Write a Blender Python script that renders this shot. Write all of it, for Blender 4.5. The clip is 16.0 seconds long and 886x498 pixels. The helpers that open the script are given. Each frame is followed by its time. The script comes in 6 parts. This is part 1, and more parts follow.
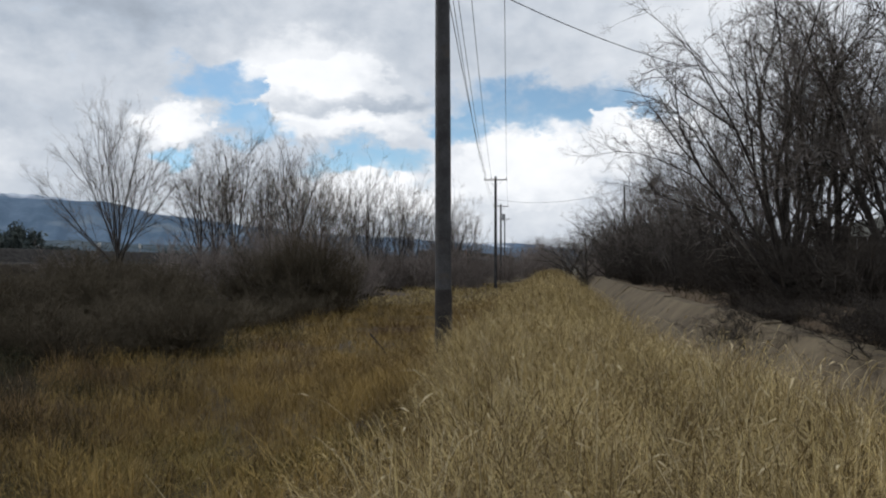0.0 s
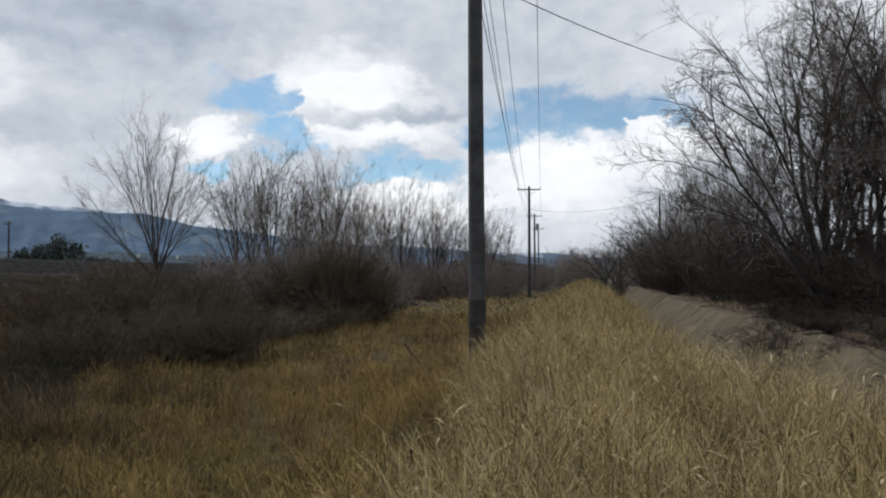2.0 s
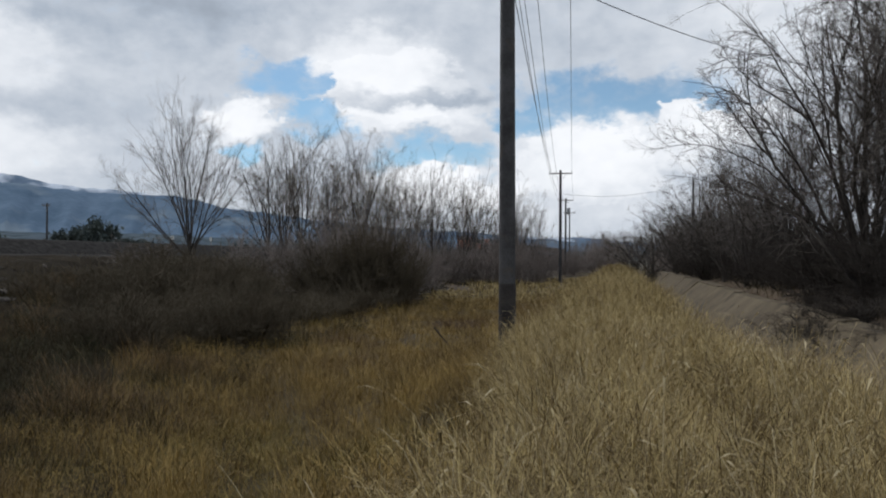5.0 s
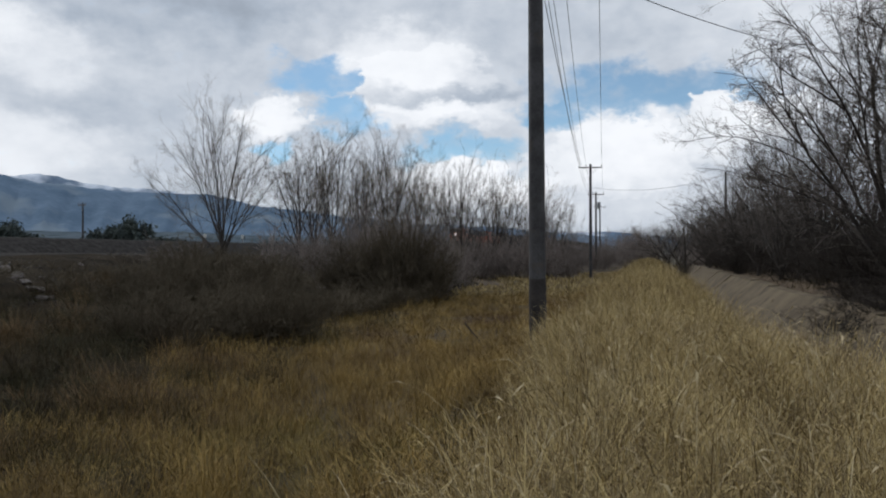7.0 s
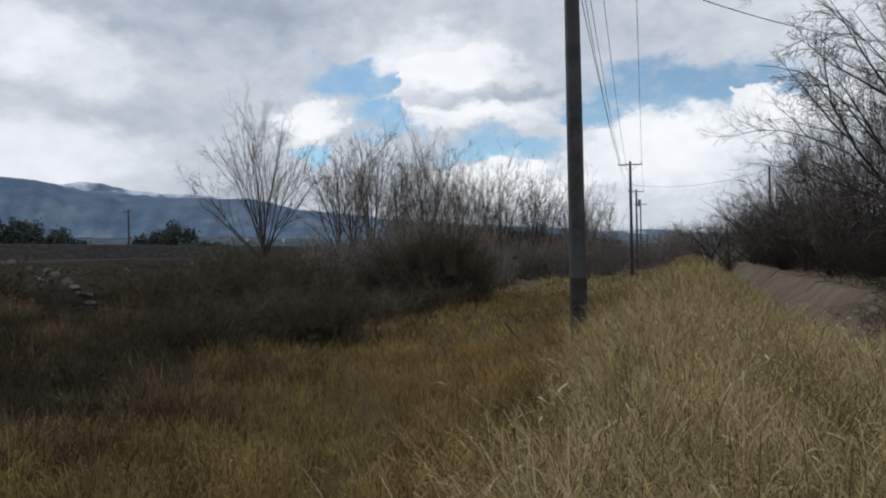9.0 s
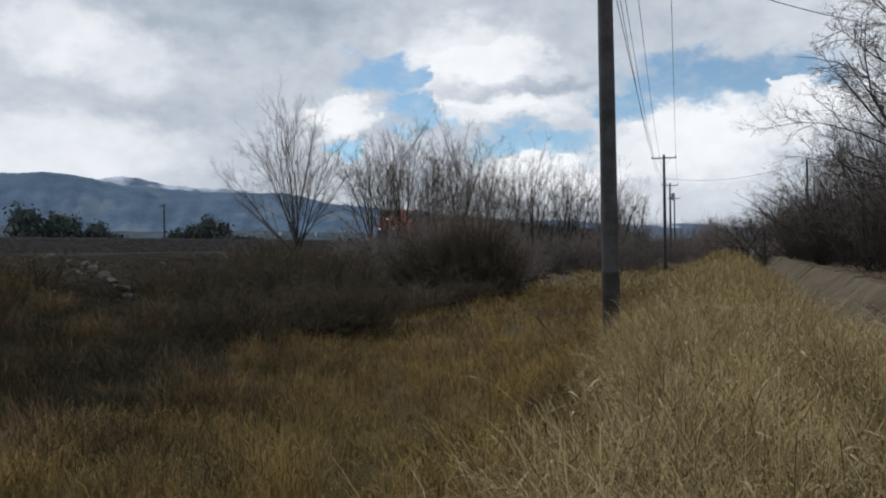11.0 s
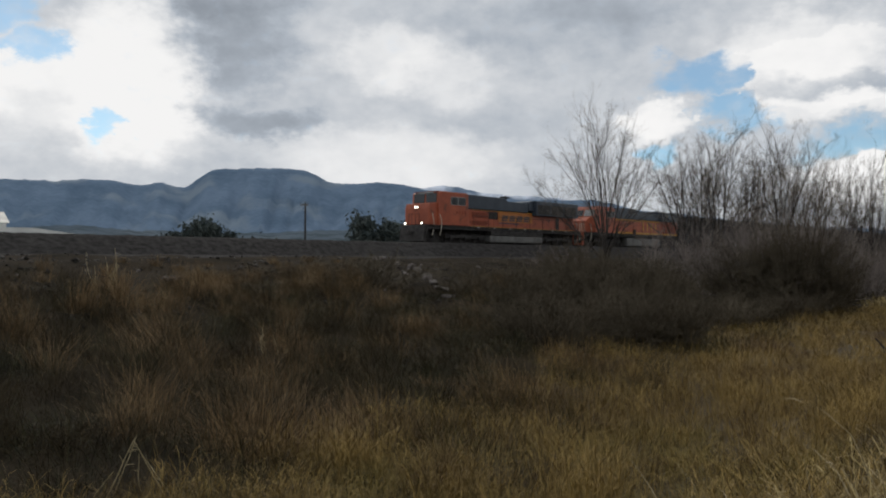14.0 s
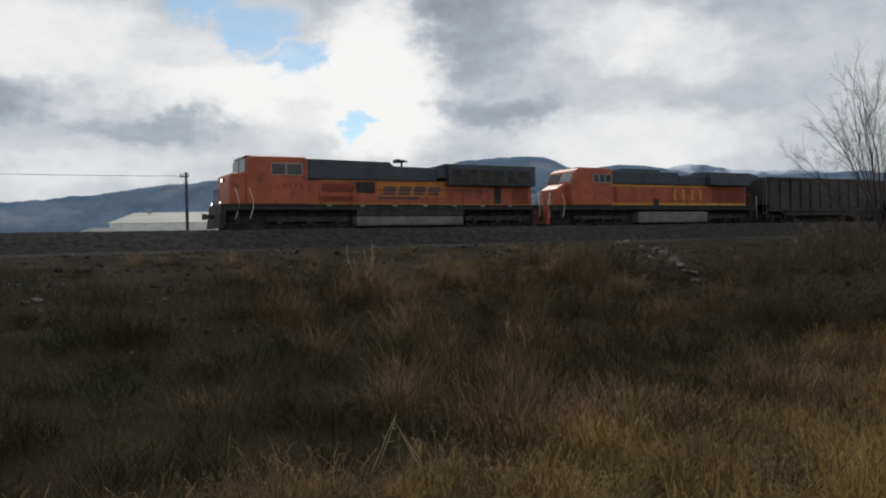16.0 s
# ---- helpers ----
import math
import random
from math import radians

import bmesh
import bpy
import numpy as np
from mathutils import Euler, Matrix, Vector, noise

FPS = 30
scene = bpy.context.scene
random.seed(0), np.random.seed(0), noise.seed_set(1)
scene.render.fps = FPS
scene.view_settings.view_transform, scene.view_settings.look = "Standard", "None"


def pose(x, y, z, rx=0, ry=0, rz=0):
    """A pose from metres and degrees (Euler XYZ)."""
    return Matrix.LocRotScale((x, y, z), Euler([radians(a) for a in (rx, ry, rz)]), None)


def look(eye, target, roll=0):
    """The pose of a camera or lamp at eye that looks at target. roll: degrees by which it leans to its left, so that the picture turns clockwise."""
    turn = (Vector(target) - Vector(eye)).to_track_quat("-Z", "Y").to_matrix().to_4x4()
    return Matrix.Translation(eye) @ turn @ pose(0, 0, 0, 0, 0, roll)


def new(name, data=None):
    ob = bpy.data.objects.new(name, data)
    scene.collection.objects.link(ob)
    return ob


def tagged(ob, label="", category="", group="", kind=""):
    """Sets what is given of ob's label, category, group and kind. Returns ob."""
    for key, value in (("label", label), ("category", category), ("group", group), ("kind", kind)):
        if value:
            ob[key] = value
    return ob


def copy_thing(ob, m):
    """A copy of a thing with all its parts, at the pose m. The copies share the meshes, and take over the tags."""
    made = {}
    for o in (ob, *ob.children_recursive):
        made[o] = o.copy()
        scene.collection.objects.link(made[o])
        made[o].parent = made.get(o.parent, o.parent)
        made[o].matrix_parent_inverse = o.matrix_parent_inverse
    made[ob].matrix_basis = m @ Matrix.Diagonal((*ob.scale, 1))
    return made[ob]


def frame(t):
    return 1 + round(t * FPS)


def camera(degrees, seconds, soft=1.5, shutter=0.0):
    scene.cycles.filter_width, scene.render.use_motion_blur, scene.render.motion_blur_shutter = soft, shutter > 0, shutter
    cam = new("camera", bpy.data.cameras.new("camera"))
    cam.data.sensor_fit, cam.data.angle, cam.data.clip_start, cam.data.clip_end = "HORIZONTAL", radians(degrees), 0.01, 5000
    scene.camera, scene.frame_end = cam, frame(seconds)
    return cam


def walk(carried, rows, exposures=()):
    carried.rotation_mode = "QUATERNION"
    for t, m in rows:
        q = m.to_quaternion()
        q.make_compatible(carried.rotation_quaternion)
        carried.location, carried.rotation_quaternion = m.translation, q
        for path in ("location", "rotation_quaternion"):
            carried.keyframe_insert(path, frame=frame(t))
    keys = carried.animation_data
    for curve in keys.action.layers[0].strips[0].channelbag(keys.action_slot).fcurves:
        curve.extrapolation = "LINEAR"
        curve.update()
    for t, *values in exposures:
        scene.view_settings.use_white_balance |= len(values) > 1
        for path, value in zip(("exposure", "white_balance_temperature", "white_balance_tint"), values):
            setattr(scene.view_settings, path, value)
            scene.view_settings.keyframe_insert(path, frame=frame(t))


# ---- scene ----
cam = camera(57.43, 16.0, soft=2.0)
PATH = [  # seconds, yaw, pitch, roll; the camera is held in one place
    (0.0, 0.06, 1.08, -0.07),
    (0.5, 1.12, 0.75, -0.09),
    (1.0, 2.12, 0.77, 0.16),
    (1.5, 2.22, 0.61, 0.03),
    (2.0, 2.44, 1.80, 0.08),
    (2.5, 3.22, 1.06, -0.44),
    (3.0, 3.48, 1.05, -0.29),
    (3.5, 3.90, 0.96, -0.39),
    (4.0, 4.29, 0.86, -0.39),
    (6.5, 5.54, 0.36, -0.11),
    (7.0, 6.69, 0.33, 0.13),
    (7.5, 6.95, 0.33, 0.56),
    (8.0, 7.32, 0.27, 0.43),
    (8.5, 8.41, 0.37, 0.75),
    (11.0, 11.71, 0.01, 0.91),
    (11.5, 11.93, -0.31, 1.04),
    (12.0, 12.91, 0.99, 0.62),
    (12.5, 16.08, 0.81, 1.33),
    (13.0, 23.67, 0.28, 0.90),
    (13.5, 28.86, 0.96, -0.16),
    (14.0, 33.32, 0.63, -0.24),
    (14.5, 39.33, -0.73, -1.33),
    (15.0, 43.45, 0.18, 0.51),
    (15.5, 46.96, -0.03, 0.93),
    (16.0, 50.34, -0.19, 1.50),
]
EYE = (0.0, 0.0, 1.6)
walk(cam, [(t, pose(*EYE, 90 + p, r, w)) for t, w, p, r in PATH],
     exposures=((0.0, 0.10, 6300, 10), (3.0, 0.06, 6280, 10), (7.0, 0.0, 6200, 10), (11.0, -0.02, 6220, 10), (12.0, -0.12, 6220, 10), (12.5, -0.16, 6240, 10), (13.5, -0.03, 6560, 10), (14.8, -0.12, 6560, 10), (16.0, -0.04, 6580, 10)))

# ---------------------------------------------------------------- sky and sun
SUN_AZ, SUN_EL = 58.0, 33.0     # degrees to the left of +y, degrees up


def make_sky():
    world = bpy.data.worlds.new("sky")
    world.use_nodes = True
    scene.world = world
    nt = world.node_tree
    nt.nodes.clear()
    N, L = nt.nodes.new, nt.links.new

    def val(op, a, b=None, c=None):
        n = N("ShaderNodeMath")
        n.operation = op
        for i, v in enumerate((a, b, c)):
            if v is None:
                continue
            if isinstance(v, (int, float)):
                n.inputs[i].default_value = v
            else:
                L(v, n.inputs[i])
        return n.outputs[0]

    def ranged(v, a, b, lo=0.0, hi=1.0):
        n = N("ShaderNodeMapRange")
        n.interpolation_type = "SMOOTHSTEP"
        L(v, n.inputs["Value"])
        n.inputs["From Min"].default_value, n.inputs["From Max"].default_value = a, b
        n.inputs["To Min"].default_value, n.inputs["To Max"].default_value = lo, hi
        return n.outputs[0]

    coord = N("ShaderNodeTexCoord").outputs["Generated"]
    sep = N("ShaderNodeSeparateXYZ")
    L(coord, sep.inputs[0])
    az = val("MULTIPLY", val("ARCTAN2", val("MULTIPLY", sep.outputs[0], -1.0), sep.outputs[1]), 57.2958)
    el = val("MULTIPLY", val("ARCSINE", sep.outputs[2]), 57.2958)
    flat = N("ShaderNodeCombineXYZ")
    L(az, flat.inputs[0])
    L(val("MULTIPLY", el, 1.5), flat.inputs[1])

    def clouds(scale, detail, rough, seed):
        n = N("ShaderNodeTexNoise")
        n.inputs["Scale"].default_value, n.inputs["Detail"].default_value = scale, detail
        n.inputs["Roughness"].default_value = rough
        shift = N("ShaderNodeVectorMath")
        L(flat.outputs[0], shift.inputs[0])
        shift.inputs[1].default_value = (seed, seed * 1.7, 0)
        L(shift.outputs[0], n.inputs["Vector"])
        return n

    warp = clouds(0.28, 6, 0.6, 13.0)
    off = N("ShaderNodeVectorMath")
    off.operation = "MULTIPLY_ADD"
    L(warp.outputs["Color"], off.inputs[0])
    off.inputs[1].default_value = (8.0, 4.6, 0)
    off.inputs[2].default_value = (-4.0, -2.3, 0)
    add = N("ShaderNodeVectorMath")
    straight = N("ShaderNodeCombineXYZ")
    L(az, straight.inputs[0])
    L(el, straight.inputs[1])
    L(straight.outputs[0], add.inputs[0])
    L(off.outputs[0], add.inputs[1])
    place = add.outputs[0]

    def blob(a, e, ra, re):
        m = N("ShaderNodeMapping")
        m.vector_type = "TEXTURE"
        L(place, m.inputs[0])
        m.inputs["Location"].default_value = (a, e, 0)
        m.inputs["Scale"].default_value = (ra, re, 1)
        n = N("ShaderNodeVectorMath")
        n.operation = "LENGTH"
        L(m.outputs[0], n.inputs[0])
        return ranged(n.outputs["Value"], 1.35, 0.45)

    # gaps of blue between the clouds: azimuth, elevation and their half widths
    gaps = ((15.4, 12.2, 4.4, 1.5), (13.4, 9.6, 2.7, 1.5), (18.6, 7.3, 1.4, 0.9), (5.2, 7.3, 5.0, 1.4),
            (-8.0, 10.9, 8.8, 1.9), (-1.0, 9.7, 2.8, 1.2), (72.0, 18.4, 4.2, 1.9),
            (67.0, 16.9, 3.4, 1.8), (63.2, 15.0, 3.0, 1.8), (60.0, 13.0, 2.3, 1.3), (56.0, 8.6, 1.2, 1.2),
            (-60, 25, 14, 7), (120, 22, 16, 6), (10, 48, 20, 8), (-150, 30, 25, 9))
    blue = None
    for g in gaps:
        b = blob(*g)
        blue = b if blue is None else val("MAXIMUM", blue, b)
    # heaped clouds that stand before the gaps
    cover = None
    for g in ((-5.6, 6.4, 5.6, 3.0), (-13.2, 8.0, 3.5, 3.1), (3.6, 4.8, 6.5, 1.7), (18.6, 9.3, 2.7, 1.5), (7.6, 12.0, 5.8, 2.9), (-20, 9, 4, 3.5)):
        b = blob(*g)
        cover = b if cover is None else val("MAXIMUM", cover, b)
    # brighter and greyer masses: azimuth, elevation, half widths, change of brightness
    masses = ((9.5, 13.4, 5.5, 2.4, 0.26), (8.0, 9.7, 5.5, 1.0, 0.26), (6.0, 11.3, 5.5, 0.9, -0.17), (18.6, 9.5, 2.6, 1.2, 0.26),
              (-6.0, 7.4, 6.5, 2.6, 0.25), (-14.3, 9.8, 3.6, 2.3, 0.28), (4.5, 5.0, 6.5, 1.7, 0.30), (-3, 4.0, 9, 1.8, 0.07),
              (37.0, 6.8, 9.0, 2.4, 0.20), (37.5, 14.0, 3.6, 2.0, 0.17), (54.5, 12.0, 4.2, 5.5, 0.40), (58, 10.0, 8.0, 3.0, 0.22),
              (33.5, 12.9, 3.5, 2.2, 0.13), (76, 13.5, 6.0, 3.5, 0.25), (66, 11.0, 6, 1.6, 0.2), (48.5, 14.5, 5.0, 3.6, -0.22),
              (46.5, 9.2, 4.6, 1.2, -0.20), (25.0, 15.8, 8.0, 2.6, -0.10), (81, 10.0, 5.5, 1.8, -0.24), (69.5, 8.3, 5.0, 1.2, -0.18),
              (73, 5.5, 10, 1.3, 0.10), (28.0, 9.6, 5, 1.6, -0.05), (-20, 15, 8, 4, 0.12), (52, 17.5, 9, 2, -0.12), (20, 17.5, 7, 2.0, -0.08),
              (-1.0, 14.5, 5, 2.4, -0.04), (58.0, 33.0, 16, 12, 0.5), (64.5, 12.4, 6.5, 2.6, 0.16), (52.5, 8.0, 4.0, 2.0, 0.12))
    fine = clouds(0.5, 8, 0.55, 4.0)
    soft = clouds(0.11, 4, 0.5, 31.0)
    light = val("ADD", val("MULTIPLY", fine.outputs["Fac"], 0.24), val("MULTIPLY", soft.outputs["Fac"], 0.26))
    light = val("ADD", light, 0.37)
    for a, e, ra, re, amount in masses:
        light = val("MULTIPLY_ADD", blob(a, e, ra, re), amount, light)
    light = ranged(light, 0.10, 1.05, 0.20, 0.98)
    cover = ranged(val("ADD", cover, val("MULTIPLY", val("SUBTRACT", fine.outputs["Fac"], 0.5), 1.0)), 0.42, 0.58)
    blue = ranged(val("ADD", blue, val("MULTIPLY", val("SUBTRACT", fine.outputs["Fac"], 0.5), 1.5)), 0.10, 1.15)
    blue = val("MULTIPLY", val("MULTIPLY", blue, 0.86), val("SUBTRACT", 1.0, cover))
    light = val("MULTIPLY_ADD", cover, 0.06, light)

    sky = N("ShaderNodeTexSky")
    sky.sky_type = "NISHITA"
    sky.sun_disc = False
    sky.sun_elevation, sky.sun_rotation = radians(SUN_EL), radians(-SUN_AZ)
    sky.altitude = 2100
    ramp = N("ShaderNodeValToRGB")
    L(light, ramp.inputs[0])
    ramp.color_ramp.elements[0].position, ramp.color_ramp.elements[0].color = 0.0, (0.095, 0.115, 0.145, 1)
    ramp.color_ramp.elements[1].position, ramp.color_ramp.elements[1].color = 1.0, (1.0, 1.0, 1.0, 1)
    mid = ramp.color_ramp.elements.new(0.5)
    mid.color = (0.455, 0.505, 0.57, 1)
    bright = N("ShaderNodeVectorMath")
    bright.operation = "SCALE"
    L(ramp.outputs[0], bright.inputs[0])
    bright.inputs["Scale"].default_value = 9.6
    tone = N("ShaderNodeVectorMath")
    tone.operation = "MULTIPLY"
    L(sky.outputs[0], tone.inputs[0])
    tone.inputs[1].default_value = (0.80, 1.0, 1.0)
    mix = N("ShaderNodeMix")
    mix.data_type = "RGBA"
    L(blue, mix.inputs["Factor"])
    L(bright.outputs[0], mix.inputs["A"])
    L(tone.outputs[0], mix.inputs["B"])
    back = N("ShaderNodeBackground")
    back.inputs["Strength"].default_value = 0.1
    L(mix.outputs["Result"], back.inputs["Color"])
    out = N("ShaderNodeOutputWorld")
    L(back.outputs[0], out.inputs[0])


make_sky()
lamp = bpy.data.lights.new("sun", "SUN")
lamp.energy, lamp.angle, lamp.color = 0.9, radians(16), (1.0, 0.96, 0.9)
sun = new("sun", lamp)
sun_dir = Vector((-math.sin(radians(SUN_AZ)) * math.cos(radians(SUN_EL)), math.cos(radians(SUN_AZ)) * math.cos(radians(SUN_EL)), math.sin(radians(SUN_EL))))
sun.matrix_world = look(sun_dir * 100, (0, 0, 0))


# ---------------------------------------------------------------- materials
def mat(name, dark, light, scale=4.0, rough=0.9, bump=0.3, metal=0.0, island=0.0, thing=0.0, fine=9.0, spots=None, spec=0.3):
    """Two-scale mottled surface; island and thing: how much pieces and things differ in brightness; spots: (colour, scale, amount)."""
    m = bpy.data.materials.new(name)
    m.use_nodes = True
    nt = m.node_tree
    N, L = nt.nodes.new, nt.links.new
    b = nt.nodes["Principled BSDF"]
    b.inputs["Roughness"].default_value, b.inputs["Metallic"].default_value = rough, metal
    b.inputs["Specular IOR Level"].default_value = spec
    tc = N("ShaderNodeTexCoord").outputs["Object"]
    n1, n2 = N("ShaderNodeTexNoise"), N("ShaderNodeTexNoise")
    for n, s, d in ((n1, scale, 5), (n2, scale * fine, 3)):
        L(tc, n.inputs["Vector"])
        n.inputs["Scale"].default_value, n.inputs["Detail"].default_value = s, d
    ramp = N("ShaderNodeValToRGB")
    ramp.color_ramp.elements[0].position, ramp.color_ramp.elements[1].position = 0.32, 0.68
    ramp.color_ramp.elements[0].color, ramp.color_ramp.elements[1].color = (*dark, 1), (*light, 1)
    mixv = N("ShaderNodeMath")
    mixv.operation = "MULTIPLY_ADD"
    L(n2.outputs["Fac"], mixv.inputs[0])
    mixv.inputs[1].default_value, mixv.inputs[2].default_value = 0.45, -0.22
    addv = N("ShaderNodeMath")
    L(n1.outputs["Fac"], addv.inputs[0])
    L(mixv.outputs[0], addv.inputs[1])
    last = addv.outputs[0]
    for amount, node, sock in ((island, "ShaderNodeNewGeometry", "Random Per Island"), (thing, "ShaderNodeObjectInfo", "Random")):
        if amount:
            k = N("ShaderNodeMath")
            k.operation = "MULTIPLY_ADD"
            L(N(node).outputs[sock], k.inputs[0])
            k.inputs[1].default_value, k.inputs[2].default_value = amount, -amount / 2
            s = N("ShaderNodeMath")
            L(last, s.inputs[0])
            L(k.outputs[0], s.inputs[1])
            last = s.outputs[0]
    L(last, ramp.inputs[0])
    colour = ramp.outputs[0]
    if spots:
        tone, sscale, amount = spots
        n3 = N("ShaderNodeTexNoise")
        L(tc, n3.inputs["Vector"])
        n3.inputs["Scale"].default_value, n3.inputs["Detail"].default_value = sscale, 6
        r3 = N("ShaderNodeMapRange")
        L(n3.outputs["Fac"], r3.inputs["Value"])
        r3.inputs["From Min"].default_value, r3.inputs["From Max"].default_value = 0.62 - amount * 0.3, 0.72 - amount * 0.2
        mx = N("ShaderNodeMix")
        mx.data_type = "RGBA"
        L(r3.outputs[0], mx.inputs["Factor"])
        L(colour, mx.inputs["A"])
        mx.inputs["B"].default_value = (*tone, 1)
        colour = mx.outputs["Result"]
    L(colour, b.inputs["Base Color"])
    if bump:
        bp = N("ShaderNodeBump")
        bp.inputs["Strength"].default_value, bp.inputs["Distance"].default_value = bump, 0.02
        L(n2.outputs["Fac"], bp.inputs["Height"])
        L(bp.outputs[0], b.inputs["Normal"])
    return m


def glow(name, colour, strength):
    m = bpy.data.materials.new(name)
    m.use_nodes = True
    b = m.node_tree.nodes["Principled BSDF"]
    b.inputs["Base Color"].default_value = (*colour, 1)
    b.inputs["Emission Color"].default_value, b.inputs["Emission Strength"].default_value = (*colour, 1), strength
    return m


M_SOIL = mat("dry_soil", (0.03, 0.021, 0.0095), (0.075, 0.052, 0.022), 0.9, 0.95, 0.6)
M_SLOPE = mat("slope_soil", (0.017, 0.0135, 0.0095), (0.044, 0.035, 0.024), 0.7, 1.0, 0.8, spots=((0.032, 0.024, 0.015), 0.35, 0.3), spec=0.02)
M_BALLAST = mat("ballast", (0.026, 0.024, 0.0225), (0.064, 0.059, 0.055), 3.0, 1.0, 1.0, spec=0.03)
M_BANK = mat("bank_dirt", (0.06, 0.042, 0.026), (0.14, 0.10, 0.062), 0.6, 0.95, 0.7)
M_PLAIN = mat("plain", (0.07, 0.062, 0.045), (0.13, 0.115, 0.08), 0.02, 0.95, 0.2)
M_CONCRETE = mat("dusty_concrete", (0.105, 0.081, 0.051), (0.17, 0.133, 0.084), 0.55, 0.92, 0.5, thing=0.12, spots=((0.08, 0.061, 0.039), 0.9, 0.3))
M_GRASS = mat("straw_grass", (0.12, 0.08, 0.03), (0.54, 0.41, 0.178), 1.5, 0.75, 0.0, island=0.6, fine=3.0)
M_MEADOW = mat("golden_grass", (0.10, 0.062, 0.018), (0.395, 0.265, 0.078), 1.1, 0.8, 0.0, island=0.36, fine=3.0, spots=((0.115, 0.067, 0.03), 0.22, 0.3))
M_PALE = mat("bleached_stalk", (0.36, 0.285, 0.155), (0.58, 0.48, 0.29), 3.0, 0.8, 0.0, island=0.4)
M_RUSSET = mat("russet_tuft_grass", (0.066, 0.043, 0.021), (0.31, 0.208, 0.105), 0.9, 0.85, 0.0, island=0.4, spec=0.15)
M_SHRUBDARK = mat("dark_shrub_twigs", (0.076, 0.062, 0.043), (0.138, 0.114, 0.08), 0.4, 0.95, 0.0, island=0.2, thing=0.3, spec=0.05)
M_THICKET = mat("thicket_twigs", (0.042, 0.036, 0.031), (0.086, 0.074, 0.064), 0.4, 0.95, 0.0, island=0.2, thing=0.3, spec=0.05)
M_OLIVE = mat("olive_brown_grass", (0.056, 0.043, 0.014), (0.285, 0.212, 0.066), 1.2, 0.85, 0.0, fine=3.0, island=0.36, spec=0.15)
M_WEED = mat("brown_weed", (0.020, 0.017, 0.010), (0.10, 0.075, 0.041), 0.9, 0.9, 0.0, island=0.34, fine=4.0, spec=0.1)
M_GREENWEED = mat("olive_weed", (0.016, 0.0175, 0.008), (0.066, 0.063, 0.026), 0.5, 0.9, 0.0, island=0.5)
M_BARK = mat("bark", (0.034, 0.029, 0.026), (0.095, 0.082, 0.071), 2.0, 0.95, 0.8, thing=0.2)
M_TWIG = mat("bare_twigs", (0.098, 0.084, 0.074), (0.225, 0.193, 0.168), 0.6, 0.95, 0.0, island=0.3, thing=0.25)
M_PALETWIG = mat("pale_bare_twigs", (0.14, 0.116, 0.094), (0.30, 0.252, 0.206), 0.6, 0.95, 0.0, island=0.3, thing=0.2)
# lighter than the nearer brush: veil and haze are put into this colour
M_SHRUB = mat("hazed_shrub_twigs", (0.18, 0.152, 0.134), (0.30, 0.255, 0.225), 0.4, 0.95, 0.0, island=0.2, thing=0.3, spec=0.1)
# leaf green lightened towards blue-grey, with distance haze in the colour
M_LEAF = mat("hazed_evergreen_leaves", (0.042, 0.056, 0.054), (0.095, 0.112, 0.10), 0.5, 0.9, 0.0, island=0.4)
M_FARWOOD = mat("far_wood_leaves", (0.06, 0.068, 0.066), (0.12, 0.128, 0.118), 0.05, 0.9, 0.0, island=0.5, spec=0.1)
M_POLE = mat("tarred_pole_wood", (0.032, 0.031, 0.032), (0.076, 0.074, 0.076), 3.0, 0.7, 0.6, spots=((0.075, 0.06, 0.046), 2.0, 0.15), spec=0.3)
M_BUTT = mat("dark_butt_wood", (0.022, 0.0195, 0.0185), (0.055, 0.049, 0.046), 3.0, 0.75, 0.6, spots=((0.065, 0.052, 0.04), 2.0, 0.15), spec=0.2)
M_ARM = mat("weathered_wood", (0.09, 0.075, 0.06), (0.17, 0.145, 0.12), 4.0, 0.9, 0.4)
M_PORCELAIN = mat("brown_porcelain", (0.06, 0.04, 0.03), (0.09, 0.06, 0.045), 4.0, 0.25, 0.0)
M_STEEL = mat("galvanised_steel", (0.22, 0.225, 0.23), (0.34, 0.345, 0.35), 6.0, 0.5, 0.1, metal=0.7)
M_WIRE = mat("wire", (0.05, 0.05, 0.052), (0.09, 0.09, 0.09), 2.0, 0.6, 0.0)
M_ROCK = mat("pale_rock", (0.10, 0.085, 0.076), (0.26, 0.228, 0.208), 2.5, 0.9, 0.8, thing=0.4)
M_GRAVEL = mat("grey_gravel", (0.025, 0.0225, 0.02), (0.11, 0.10, 0.09), 2.5, 1.0, 0.3, island=0.7, spec=0.05)
M_RAIL = mat("rusty_rail", (0.026, 0.02, 0.016), (0.055, 0.041, 0.032), 5.0, 0.7, 0.3, metal=0.2)
M_TIE = mat("sleeper_wood", (0.03, 0.025, 0.02), (0.07, 0.058, 0.046), 5.0, 0.9, 0.5, island=0.4)
# blue distance haze is put into the base colours of the three ranges
M_MOUNTAIN = mat("hazed_mountain_forest", (0.105, 0.155, 0.218), (0.162, 0.222, 0.30), 0.006, 1.0, 0.0, spec=0.0, spots=((0.20, 0.25, 0.30), 0.004, 0.25))
M_FOOTHILL = mat("hazed_foothill", (0.085, 0.11, 0.135), (0.125, 0.15, 0.17), 0.008, 1.0, 0.0, spec=0.0, spots=((0.07, 0.09, 0.10), 0.02, 0.5))
